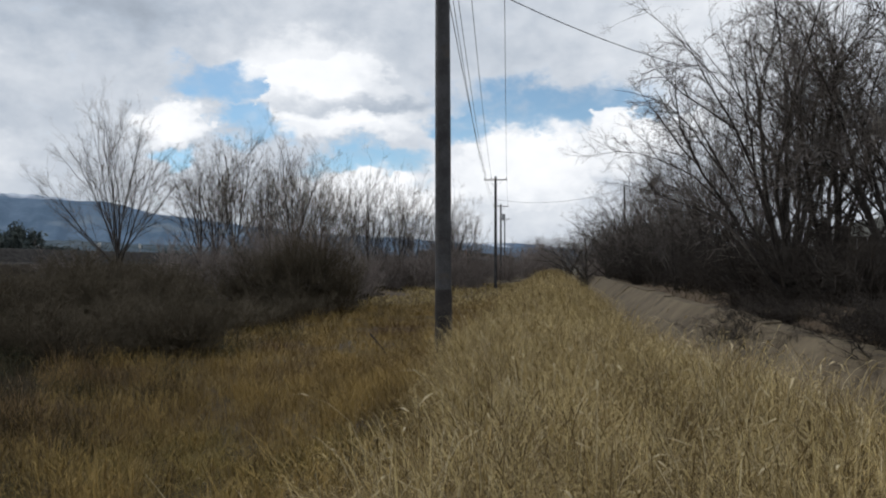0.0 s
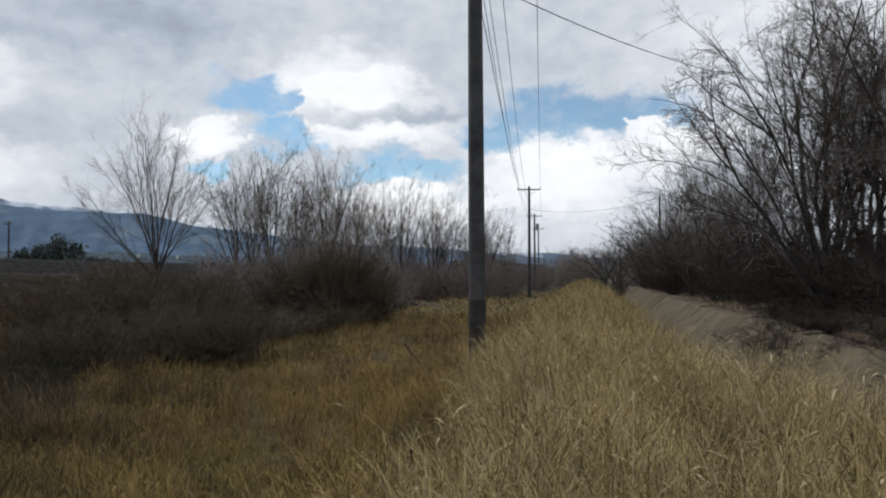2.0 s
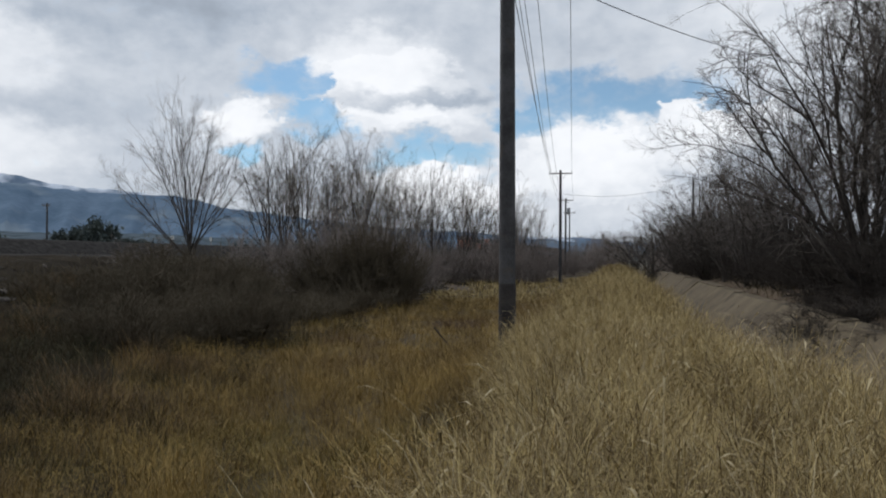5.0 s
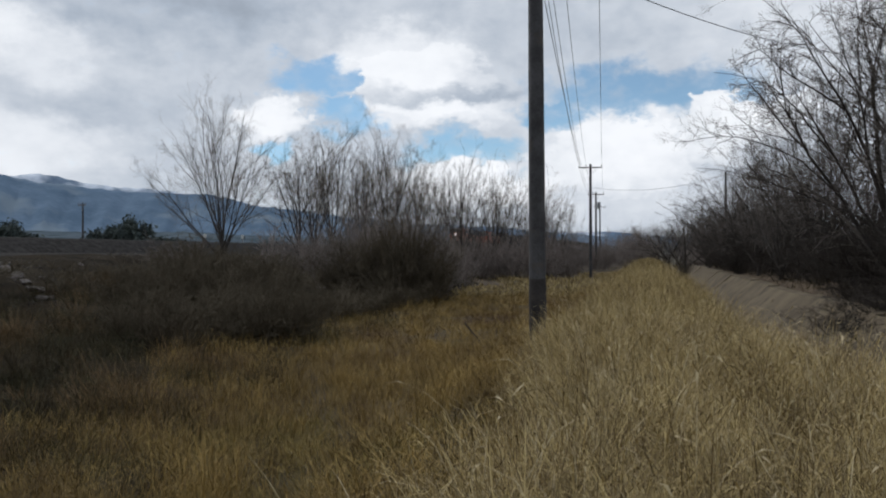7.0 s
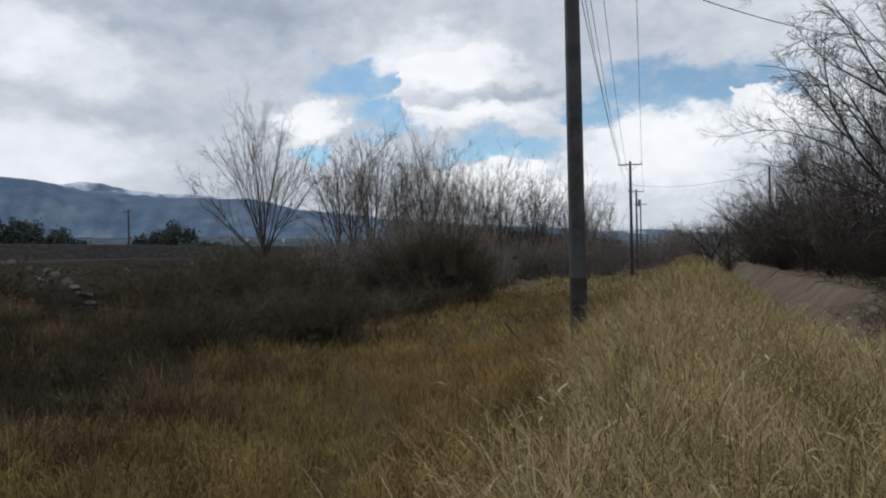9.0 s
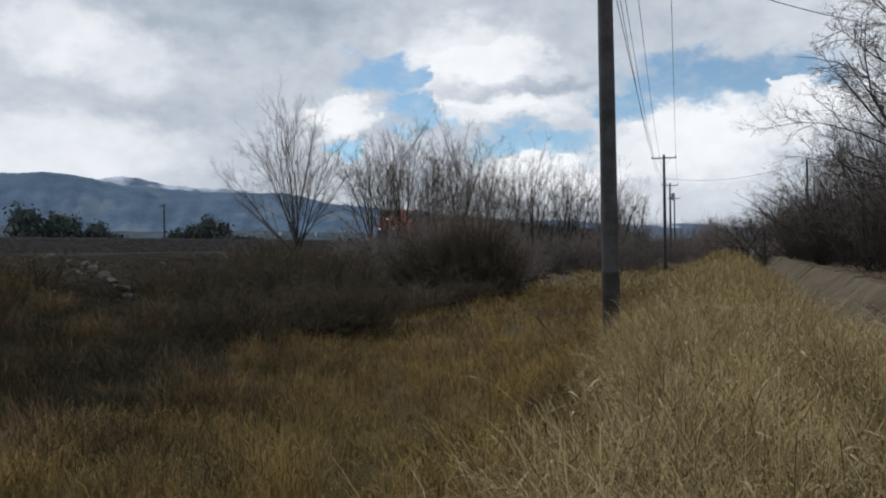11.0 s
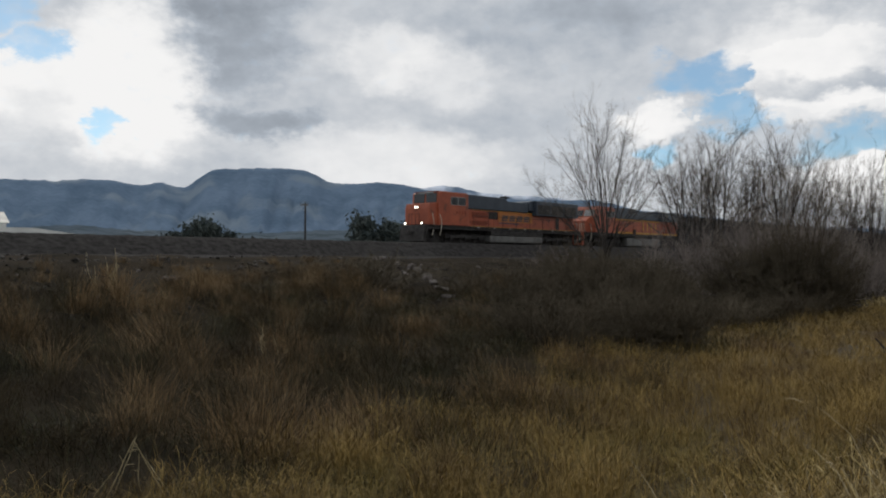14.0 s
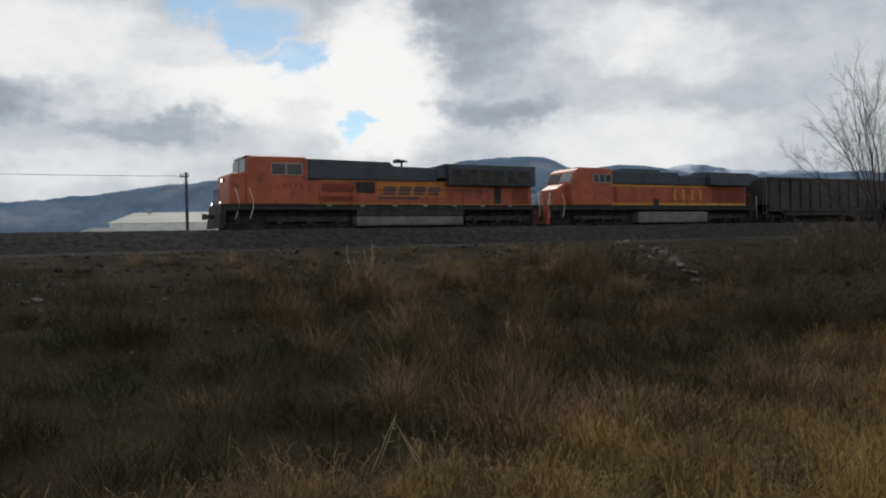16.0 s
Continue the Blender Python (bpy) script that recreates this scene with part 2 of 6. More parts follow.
M_SNOW = mat("hazed_snowy_ridge", (0.12, 0.17, 0.24), (0.20, 0.26, 0.34), 0.004, 1.0, 0.0, spec=0.0, spots=((0.72, 0.77, 0.85), 0.006, 0.75))
M_ORANGE = mat("orange_paint", (0.33, 0.083, 0.042), (0.47, 0.118, 0.057), 0.9, 0.42, 0.05, spots=((0.20, 0.07, 0.042), 1.4, 0.18))
M_ORANGEDARK = mat("dirty_orange_louvre", (0.20, 0.045, 0.022), (0.30, 0.07, 0.03), 1.5, 0.6, 0.1)
# near-black paint lifted to blue-grey; sky sheen and veil are in the colour
M_BLACKPAINT = mat("dark_hood_paint", (0.034, 0.043, 0.055), (0.062, 0.075, 0.09), 0.9, 0.38, 0.05)
M_YELLOW = mat("yellow_paint", (0.50, 0.24, 0.03), (0.62, 0.32, 0.05), 1.5, 0.5, 0.0)
M_AMBER = mat("amber_paint", (0.40, 0.135, 0.03), (0.52, 0.19, 0.045), 1.5, 0.5, 0.0)
M_UNDER = mat("greasy_underframe", (0.028, 0.025, 0.023), (0.07, 0.063, 0.057), 2.0, 0.8, 0.2)
M_TANK = mat("dusty_fuel_tank", (0.12, 0.115, 0.105), (0.22, 0.21, 0.19), 1.3, 0.75, 0.1)
M_GLASS = mat("dark_glass", (0.01, 0.012, 0.014), (0.02, 0.022, 0.025), 1.0, 0.08, 0.0, spec=0.6)
M_WINFRAME = mat("grey_trim", (0.25, 0.25, 0.24), (0.38, 0.38, 0.36), 3.0, 0.6, 0.0)
M_HANDRAIL = mat("pale_handrail", (0.55, 0.48, 0.36), (0.70, 0.64, 0.50), 3.0, 0.5, 0.0)
M_CAR = mat("sooty_hopper_steel", (0.026, 0.026, 0.028), (0.06, 0.058, 0.056), 0.8, 0.7, 0.2, thing=0.25, spots=((0.075, 0.05, 0.035), 1.0, 0.2))
M_COAL = mat("coal", (0.008, 0.008, 0.009), (0.03, 0.03, 0.03), 3.0, 0.6, 1.0)
M_HEAD = glow("headlight_glow", (1.0, 0.93, 0.78), 5.0)
M_WHITEWALL = mat("white_sheet_wall", (0.60, 0.60, 0.57), (0.76, 0.76, 0.72), 0.5, 0.7, 0.1)
M_BEIGEROOF = mat("beige_metal_roof", (0.36, 0.35, 0.31), (0.46, 0.45, 0.40), 0.4, 0.6, 0.1)
M_DARKROOF = mat("dark_shingle_roof", (0.03, 0.03, 0.034), (0.065, 0.065, 0.07), 1.5, 0.9, 0.3)
M_FENCE = mat("weathered_fence_board", (0.05, 0.042, 0.036), (0.11, 0.095, 0.08), 3.0, 0.9, 0.4, thing=0.3)


# ---------------------------------------------------------------- mesh helpers
def part(name, mesh, material, parent=None, label=""):
    """Link mesh (a bmesh or mesh data) as one object, under parent if given."""
    if isinstance(mesh, bmesh.types.BMesh):
        data = bpy.data.meshes.new(name)
        mesh.to_mesh(data)
        mesh.free()
    else:
        data = mesh
    if material and not data.materials:
        data.materials.append(material)
    ob = new(name, data)
    if parent:
        ob.parent = parent
    return tagged(ob, label)


def holder(name, m=None):
    ob = new(name)
    ob.empty_display_size = 0.3
    if m is not None:
        ob.matrix_basis = m
    return ob


def arrays(name, verts, faces, smooth=False):
    """Mesh data from an (n, 3) array and a face array, or a list of face arrays."""
    data = bpy.data.meshes.new(name)
    groups = faces if isinstance(faces, list) else [faces]
    groups = [np.asarray(g, dtype=np.int32) for g in groups if len(g)]
    data.vertices.add(len(verts))
    data.vertices.foreach_set("co", np.asarray(verts, dtype=np.float32).ravel())
    loops = np.concatenate([g.ravel() for g in groups])
    sizes = np.concatenate([np.full(len(g), g.shape[1]) for g in groups])
    data.loops.add(len(loops))
    data.loops.foreach_set("vertex_index", loops)
    data.polygons.add(len(sizes))
    data.polygons.foreach_set("loop_start", np.concatenate([[0], np.cumsum(sizes)[:-1]]).astype(np.int32))
    data.polygons.foreach_set("loop_total", sizes.astype(np.int32))
    data.update(calc_edges=True)
    if smooth:
        data.polygons.foreach_set("use_smooth", np.ones(len(sizes), dtype=bool))
    return data


def box(bm, x0, x1, y0, y1, z0, z1, bevel=0.0, m=None):
    t = bmesh.new()
    bmesh.ops.create_cube(t, size=1)
    for v in t.verts:
        v.co = ((x0 + x1) / 2 + v.co.x * (x1 - x0), (y0 + y1) / 2 + v.co.y * (y1 - y0), (z0 + z1) / 2 + v.co.z * (z1 - z0))
    if bevel:
        bmesh.ops.bevel(t, geom=t.edges[:], offset=bevel, segments=2, profile=0.6, affect="EDGES")
    if m is not None:
        bmesh.ops.transform(t, matrix=m, verts=t.verts)
    absorb(bm, t)


def absorb(bm, t):
    data = bpy.data.meshes.new("tmp")
    t.to_mesh(data)
    t.free()
    bm.from_mesh(data)
    bpy.data.meshes.remove(data)


def boxes(*rows, bevel=0.0):
    bm = bmesh.new()
    for r in rows:
        box(bm, *r, bevel=bevel)
    return bm


def prism(bm, outline, y0, y1, bevel=0.0):
    """An (x, z) outline drawn out from y0 to y1."""
    t = bmesh.new()
    a = [t.verts.new((x, y0, z)) for x, z in outline]
    b = [t.verts.new((x, y1, z)) for x, z in outline]
    t.faces.new(a)
    t.faces.new(b[::-1])
    for i in range(len(a)):
        j = (i + 1) % len(a)
        t.faces.new((a[j], a[i], b[i], b[j]))
    bmesh.ops.recalc_face_normals(t, faces=t.faces)
    if bevel:
        bmesh.ops.bevel(t, geom=t.edges[:], offset=bevel, segments=2, profile=0.6, affect="EDGES")
    absorb(bm, t)


def rod(bm, p, q, r, sides=8, r2=None):
    p, q = Vector(p), Vector(q)
    t = bmesh.new()
    bmesh.ops.create_cone(t, cap_ends=True, segments=sides, radius1=r, radius2=r if r2 is None else r2, depth=(q - p).length)
    turn = (q - p).to_track_quat("Z", "Y").to_matrix().to_4x4()
    bmesh.ops.transform(t, matrix=Matrix.Translation((p + q) / 2) @ turn, verts=t.verts)
    absorb(bm, t)


def tubes(batches, sides):
    """Tubes along batches of lines, each (points (n, k, 3), radii (n, k)), as (verts, quads)."""
    verts, quads, base = [], [], 0
    ang = np.arange(sides) * 2 * np.pi / sides
    ca, sa = np.cos(ang), np.sin(ang)
    for pts, rad in batches:
        pts, rad = np.asarray(pts, float), np.asarray(rad, float)
        if pts.ndim == 2:
            pts, rad = pts[None], rad[None]
        n, k = pts.shape[:2]
        d = np.gradient(pts, axis=1)
        d /= np.linalg.norm(d, axis=2)[..., None] + 1e-9
        ref = np.where(np.abs(d[:, :1, 2:]) < 0.9, np.array([0.0, 0, 1]), np.array([1.0, 0, 0]))
        u = np.cross(d, np.broadcast_to(ref, d.shape))
        u /= np.linalg.norm(u, axis=2)[..., None] + 1e-9
        w = np.cross(d, u)
        ring = pts[:, :, None, :] + rad[:, :, None, None] * (ca[:, None] * u[:, :, None, :] + sa[:, None] * w[:, :, None, :])
        verts.append(ring.reshape(-1, 3))
        line = np.arange(n)[:, None, None] * k * sides
        i = np.arange(k - 1)[None, :, None] * sides
        q = np.arange(sides)[None, None, :]
        q2 = (q + 1) % sides
        quads.append(np.stack([line + i + q, line + i + q2, line + i + sides + q2, line + i + sides + q], -1).reshape(-1, 4) + base)
        base += n * k * sides
    return np.concatenate(verts), np.concatenate(quads)


def tube_mesh(name, lines, sides, smooth=True):
    return arrays(name, *tubes(lines, sides), smooth=smooth)


def step(a, b, v):
    k = np.clip((np.asarray(v, float) - a) / (b - a), 0, 1)
    return k * k * (3 - 2 * k)


WAVES = {}


def ripple(x, y, s, seed):
    """Smooth wandering values between about -1 and 1."""
    if seed not in WAVES:
        r = np.random.RandomState(seed)
        WAVES[seed] = [(r.uniform(0, 6.28), r.uniform(0.6, 1.7), r.uniform(0, 6.28)) for _ in range(5)]
    out = 0
    for a, f, p in WAVES[seed]:
        f = f / s
        out = out + np.sin((x * np.cos(a) + y * np.sin(a)) * f * 6.28 + p)
    return out / 3.2


# ---------------------------------------------------------------- the lie of the land
BC, BS = math.cos(radians(7.6)), math.sin(radians(7.6))      # the berm and the canal run 7.6 degrees to the right of +y
TRACK = 47.26                                               # metres from the camera to the track, straight across
TN = (-math.sin(radians(80.17)), math.cos(radians(80.17)))        # the way across
TU = (-math.sin(radians(170.17)), math.cos(radians(170.17)))      # the way the train goes
RAIL_Z = 2.76


def track_x(y):
    return TRACK * TN[0] + (y - TRACK * TN[1]) * TU[0] / TU[1]


def toe_x(y):
    y = np.asarray(y, float)
    edge = np.interp(y, [0, 7, 11, 19, 24, 29, 49, 60, 90], [-7.2, -7.3, -7.0, -8.4, -8.2, -7.4, -5.0, -4.8, -3.6])
    return np.maximum(edge + 0.25 * np.sin(y * 0.9 + 1), track_x(y) + 12)


def slope_w(x, y):
    """0 at the toe of the railway bank, 1 at the track."""
    t = toe_x(y)
    return (t - x) / (t - track_x(y))


def land(x, y):
    x, y = np.asarray(x, float), np.asarray(y, float)
    c, a = x * BC - y * BS, x * BS + y * BC
    crest = 0.42 * step(12, 60, a) - 0.3 * step(0.2, 1.9, c) * step(6, 14, a) + 0.04 * ripple(x, y, 5, 3)
    floor = -1.0 + 0.10 * ripple(x, y, 9, 4)
    left = crest + (floor - crest) * step(0.0, -4.8, c)
    far_bank = 0.05 + 0.35 * step(6, 9, c) + 0.05 * ripple(x, y, 4, 5)
    canal = np.interp(c, [2.0, 2.3, 3.3, 4.3, 5.8, 6.25, 6.6], [0, -0.3, -1.75, -1.75, -0.78, -0.38, 0])
    right = np.where(c < 3.5, crest, far_bank) + canal
    z = np.where(c < 1.8, left, right)
    w = slope_w(x, y)
    bank = np.interp(w, [0, 0.10, 0.30, 0.52, 0.9], [-1.0, -0.65, 0.55, 1.5, 1.75]) + 0.12 * ripple(x, y, 4, 6) * step(0, 0.15, w) * (1 - step(0.6, 0.8, w))
    p = (x - track_x(y)) * abs(TU[1])
    p = np.abs(p)
    bank = np.where(w > 1, 1.5, bank)
    bank = np.maximum(bank, np.interp(p, [1.4, 1.8, 3.0, 5.2, 5.3], [RAIL_Z - 0.2, RAIL_Z - 0.17, RAIL_Z - 0.22, 1.3, -9]) - 0.14)
    return np.where(w > 0, bank, z)


def path_away(x, y):
    """Distance from the bare path that climbs out of the ditch."""
    ax, ay, bx, by = -3.7, 64.0, -8.2, 88.0
    k = np.clip(((x - ax) * (bx - ax) + (y - ay) * (by - ay)) / ((bx - ax) ** 2 + (by - ay) ** 2), 0, 1)
    return np.hypot(x - ax - k * (bx - ax) - 0.7 * np.sin(k * 7), y - ay - k * (by - ay))


def land_at(x, y):
    return float(land(x, y))


def axis(lo, a, b, hi, fine, grow):
    mid = list(np.arange(a, b, fine))
    up, d = [b], fine
    while up[-1] < hi:
        d *= grow
        up.append(up[-1] + d)
    dn, d = [a], fine
    while dn[-1] > lo:
        d *= grow
        dn.append(dn[-1] - d)
    return np.array(dn[:0:-1] + mid + up)


def make_ground():
    xs, ys = axis(-4700, -56, 32, 4700, 0.5, 1.16), axis(-4700, -14, 110, 4700, 0.7, 1.16)
    X, Y = np.meshgrid(xs, ys)
    Z = land(X, Y)
    nx = len(xs)
    i = (np.arange(len(ys) - 1)[:, None] * nx + np.arange(nx - 1)[None, :]).ravel()
    quads = np.stack([i, i + 1, i + nx + 1, i + nx], 1)
    data = arrays("ground", np.stack([X.ravel(), Y.ravel(), Z.ravel()], 1), quads, smooth=True)
    for m in (M_SOIL, M_SLOPE, M_BALLAST, M_BANK, M_PLAIN):
        data.materials.append(m)
    cx, cy = X.ravel()[quads].mean(1), Y.ravel()[quads].mean(1)
    c, w = cx * BC - cy * BS, slope_w(cx, cy)
    p = np.abs((cx - track_x(cy)) * abs(TU[1]))
    slot = np.where(c > 1.0, 3, 0)
    slot = np.where(w > 0, 1, slot)
    slot = np.where((w > 0.62) | (p < 4.4), 2, slot)
    slot = np.where((w > 1) & (p > 4.4) | (cx > 30), 4, slot)
    slot = np.where(path_away(cx, cy) < 1.2, 3, slot)
    data.polygons.foreach_set("material_index", slot.astype(np.int32))
    tagged(part("ground", data, None), "dry winter ground of berm, ditch and railway bank", "ground", kind="structure")


make_ground()


def ridge(name, material, r0, r1, base, bumps, seed, label, crest=1.0):
    """A range of hills: base is (azimuth, elevation) of its general height, bumps add (azimuth, rise, half width, flatness)."""
    az = np.linspace(-55, 110, 620)
    top = np.interp(az, *zip(*base))
    k = np.ones(25) / 25
    top = np.convolve(np.pad(top, 12, mode="edge"), k, mode="valid")
    for a, e, wd, fl in bumps:
        top = top + e * np.exp(-np.abs((az - a) / wd) ** fl)
    wob = sum(np.sin(az * f + seed * k) / (k + 1.5) for k, f in enumerate((0.55, 1.3, 2.9, 6.1)))
    wob = wob + sum(np.sin(az * f + seed * f) * a for f, a in ((11.3, 0.25), (17.9, 0.18), (29.0, 0.12)))
    top = top + 0.06 * wob
    for f, a in ((0.21, 0.16), (0.47, 0.10), (1.1, 0.05), (2.3, 0.028)):      # pointed crests
        top = top + a * np.abs(np.sin(az * f + seed * 1.3 * f)) * np.clip(top / 3, 0, 1) * crest
    rows = 26
    verts = []
    for j in range(rows + 1):
        k = j / rows
        r = r0 + (r1 - r0) * k
        gully = np.sin(az * 1.9 + seed) * 0.5 + np.sin(az * 4.3 + seed * 2 + k * 9 + np.sin(az * 0.7)) * 0.35 + np.sin(az * 9.7 + k * 14 + 2 * np.sin(az * 1.3)) * 0.2
        rr = r * (1 + 0.025 * gully * np.sin(math.pi * k))
        h = np.tan(np.radians(top)) * r1 * (k ** 1.25 + 0.016 * gully * np.sin(math.pi * k))
        if j == rows:
            h = np.tan(np.radians(top)) * r1
        verts.append(np.stack([-np.sin(np.radians(az)) * rr, np.cos(np.radians(az)) * rr, 1.6 + h - 4 * (1 - k)], 1))
    back = np.stack([-np.sin(np.radians(az)) * (r1 + 350), np.cos(np.radians(az)) * (r1 + 350), np.full_like(az, 0.0)], 1)
    verts.append(back)
    V = np.concatenate(verts)
    n = len(az)
    i = (np.arange(rows + 1)[:, None] * n + np.arange(n - 1)[None, :]).ravel()
    data = arrays(name, V, np.stack([i, i + 1, i + n + 1, i + n], 1), smooth=True)
    tagged(part(name, data, material), label, "mountain", kind="structure")


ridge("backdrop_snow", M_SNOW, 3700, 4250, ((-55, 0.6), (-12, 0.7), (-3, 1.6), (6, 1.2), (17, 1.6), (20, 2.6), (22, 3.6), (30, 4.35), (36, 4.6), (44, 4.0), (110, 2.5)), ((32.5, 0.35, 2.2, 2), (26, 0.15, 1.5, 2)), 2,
      "distant mountain ridge streaked with snow, haze blue put into its colour")
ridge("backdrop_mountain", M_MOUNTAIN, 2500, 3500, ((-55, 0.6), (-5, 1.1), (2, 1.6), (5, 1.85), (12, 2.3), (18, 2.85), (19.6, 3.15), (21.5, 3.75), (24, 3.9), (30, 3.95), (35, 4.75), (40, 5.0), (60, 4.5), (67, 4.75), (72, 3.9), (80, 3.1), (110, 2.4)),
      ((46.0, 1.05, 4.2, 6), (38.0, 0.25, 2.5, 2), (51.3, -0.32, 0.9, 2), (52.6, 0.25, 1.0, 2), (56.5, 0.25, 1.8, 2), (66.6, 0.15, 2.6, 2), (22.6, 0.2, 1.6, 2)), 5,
      "forested mountain range with a flat-topped mesa, haze blue put into its colour", 0.8)
ridge("backdrop_foothill", M_FOOTHILL, 1200, 1900, ((-55, 0.4), (5, 0.5), (20, 1.3), (40, 1.5), (60, 1.5), (75, 1.4), (110, 1.2)), ((58, 0.3, 5, 2), (41, 0.3, 4, 2)), 9, "low foothills with haze put into their colour")


# ---------------------------------------------------------------- railway track
def track_point(s, side=0.0, z=0.0):
    """s metres along the way of the train from the place nearest to the camera; side: towards the camera."""
    return (TN[0] * (TRACK - side) + TU[0] * s, TN[1] * (TRACK - side) + TU[1] * s, RAIL_Z + z)


def make_track():
    thing = holder("railway_track", Matrix.Translation(track_point(0)) @ pose(0, 0, 0, 0, 0, math.degrees(math.atan2(TU[1], TU[0]))))
    for side in (-0.7175, 0.7175):
        bm = bmesh.new()
        for y, z0, z1 in ((0.037, -0.045, 0.0), (0.010, -0.14, -0.045), (0.075, -0.165, -0.14)):
            box(bm, -600, 160, side - y, side + y, z0, z1)
        part("rail", bm, M_RAIL, thing)
    profile = ((-3.6, -1.0), (-2.5, -0.2), (-1.4, -0.18), (1.4, -0.18), (2.1, -0.06), (2.7, 0.05), (3.1, 0.04), (3.5, -0.12), (5.9, -1.62))
    xs = np.concatenate([np.arange(-600, -160, 8.0), np.arange(-160, 60, 0.45), np.arange(60, 161, 8.0)])
    jit = np.random.RandomState(12)
    n = len(profile)
    bed = np.array([[(x, y, z) for y, z in profile] for x in xs])
    bed[:, 4:8] += jit.normal(0, 0.012, bed[:, 4:8].shape)
    i = (np.arange(len(xs) - 1)[:, None] * n + np.arange(n - 1)[None, :]).ravel()
    part("ballast_bed", arrays("ballast_bed", bed.reshape(-1, 3), np.stack([i, i + n, i + n + 1, i + 1], 1)), M_BALLAST, thing, "dark grey crushed-stone ballast")
    r = random.Random(3)
    V, F = [], []
    for k in range(300):
        x = 60 - k * 0.52
        j, h = r.uniform(-0.05, 0.05), r.uniform(-0.01, 0.01)
        b = len(V)
        for z in (-0.36, -0.165 + h):
            V += [(x - 0.11, -1.3 + j, z), (x + 0.11, -1.3 + j, z), (x + 0.11, 1.3 + j, z), (x - 0.11, 1.3 + j, z)]
        F += [(b + 4, b + 5, b + 6, b + 7)] + [(b + i, b + (i + 1) % 4, b + 4 + (i + 1) % 4, b + 4 + i) for i in range(4)]
    tagged(part("sleeper", arrays("sleeper", np.array(V), np.array(F)), M_TIE, thing), "dark wooden sleepers", kind="stuff")
    tagged(thing, "rusty steel railway track on a ballast bank", "railway track", kind="structure")


make_track()


# ---------------------------------------------------------------- concrete-lined canal
def berm_point(c, a, z=0.0):
    return Vector((c * BC + a * BS, -c * BS + a * BC, z))


def make_canal():
    thing = holder("canal_lining")
    r = random.Random(8)

    def slab(c0, z0, c1, z1, a0, a1, thick, tilt):
        g = 0.006
        t = bmesh.new()
        n = Vector((z0 - z1, 0, c1 - c0)).normalized() * thick
        jit = [r.uniform(-0.012, 0.012) for _ in range(4)]
        quad = [(c0, a0 + g, z0 + jit[0]), (c1, a0 + g, z1 + jit[1] + tilt), (c1, a1 - g, z1 + jit[2] - tilt), (c0, a1 - g, z0 + jit[3])]
        top = [t.verts.new(berm_point(c, a, z)) for c, a, z in quad]
        low = [t.verts.new(berm_point(c - n.x, a, z - n.z)) for c, a, z in quad]
        t.faces.new(top)
        t.faces.new(low[::-1])
        for i in range(4):
            t.faces.new((top[i], low[i], low[(i + 1) % 4], top[(i + 1) % 4]))
        bmesh.ops.recalc_face_normals(t, faces=t.faces)
        bmesh.ops.bevel(t, geom=t.edges[:], offset=0.012, segments=1, affect="EDGES")
        part("slab", t, M_CONCRETE, thing)

    a = -6.0
    while a < 148:
        d = r.uniform(3.4, 6.8) if a < 22 else r.uniform(6, 12)
        rise = 0.42 * float(step(12, 60, a)) - 0.3 * float(step(6, 14, a))
        up = 0.05 + r.uniform(-0.07, 0.07)
        slab(4.25, -1.2, 5.65 + r.uniform(-0.1, 0.12), up, a, a + d, 0.12, r.uniform(-0.05, 0.05) if a < 22 else r.uniform(-0.012, 0.012))
        slab(5.65, up - 0.02, 6.15, up + 0.02, a + 0.01, a + d - 0.01, 0.1, 0.0)
        slab(2.25, rise - 0.12, 3.25, -1.2, a, a + d, 0.12, 0.0)
        slab(3.2, -1.22, 4.35, -1.22, a, a + d, 0.1, 0.0)
        a += d
    tagged(thing, "dusty tan concrete canal lining of cracked slabs", "canal", kind="structure")


make_canal()


# ---------------------------------------------------------------- bare trees and shrubs
def unit(v):
    return v / (np.linalg.norm(v) + 1e-9)


def grow(r, start, way, length, radius, n, wobble, lift, tip=0.25):
    """A batch of wandering tapered lines: points (m, n + 1, 3) and radii (m, n + 1); lift may run from one value to another."""
    lift = np.linspace(*lift, n) if isinstance(lift, tuple) else np.full(n, lift)
    p, d = np.array(start, float), np.array(way, float)
    length = np.asarray(length, float)[:, None]
    pts = [p]
    for up in lift:
        d = d + r.normal(0, wobble, d.shape) + np.array([0, 0, up])
        d /= np.linalg.norm(d, axis=1)[:, None] + 1e-9
        p = p + d * length / n
        pts.append(p)
    taper = 1 - (1 - tip) * np.arange(n + 1) / n
    return np.stack(pts, 1), np.asarray(radius, float)[:, None] * taper[None, :]


def limb_line(r, p, d, length, radius, n, wobble, lift, tip=0.25):
    a, b = grow(r, [p], [d], [length], [radius], n, wobble, lift, tip)
    return a[0], b[0]


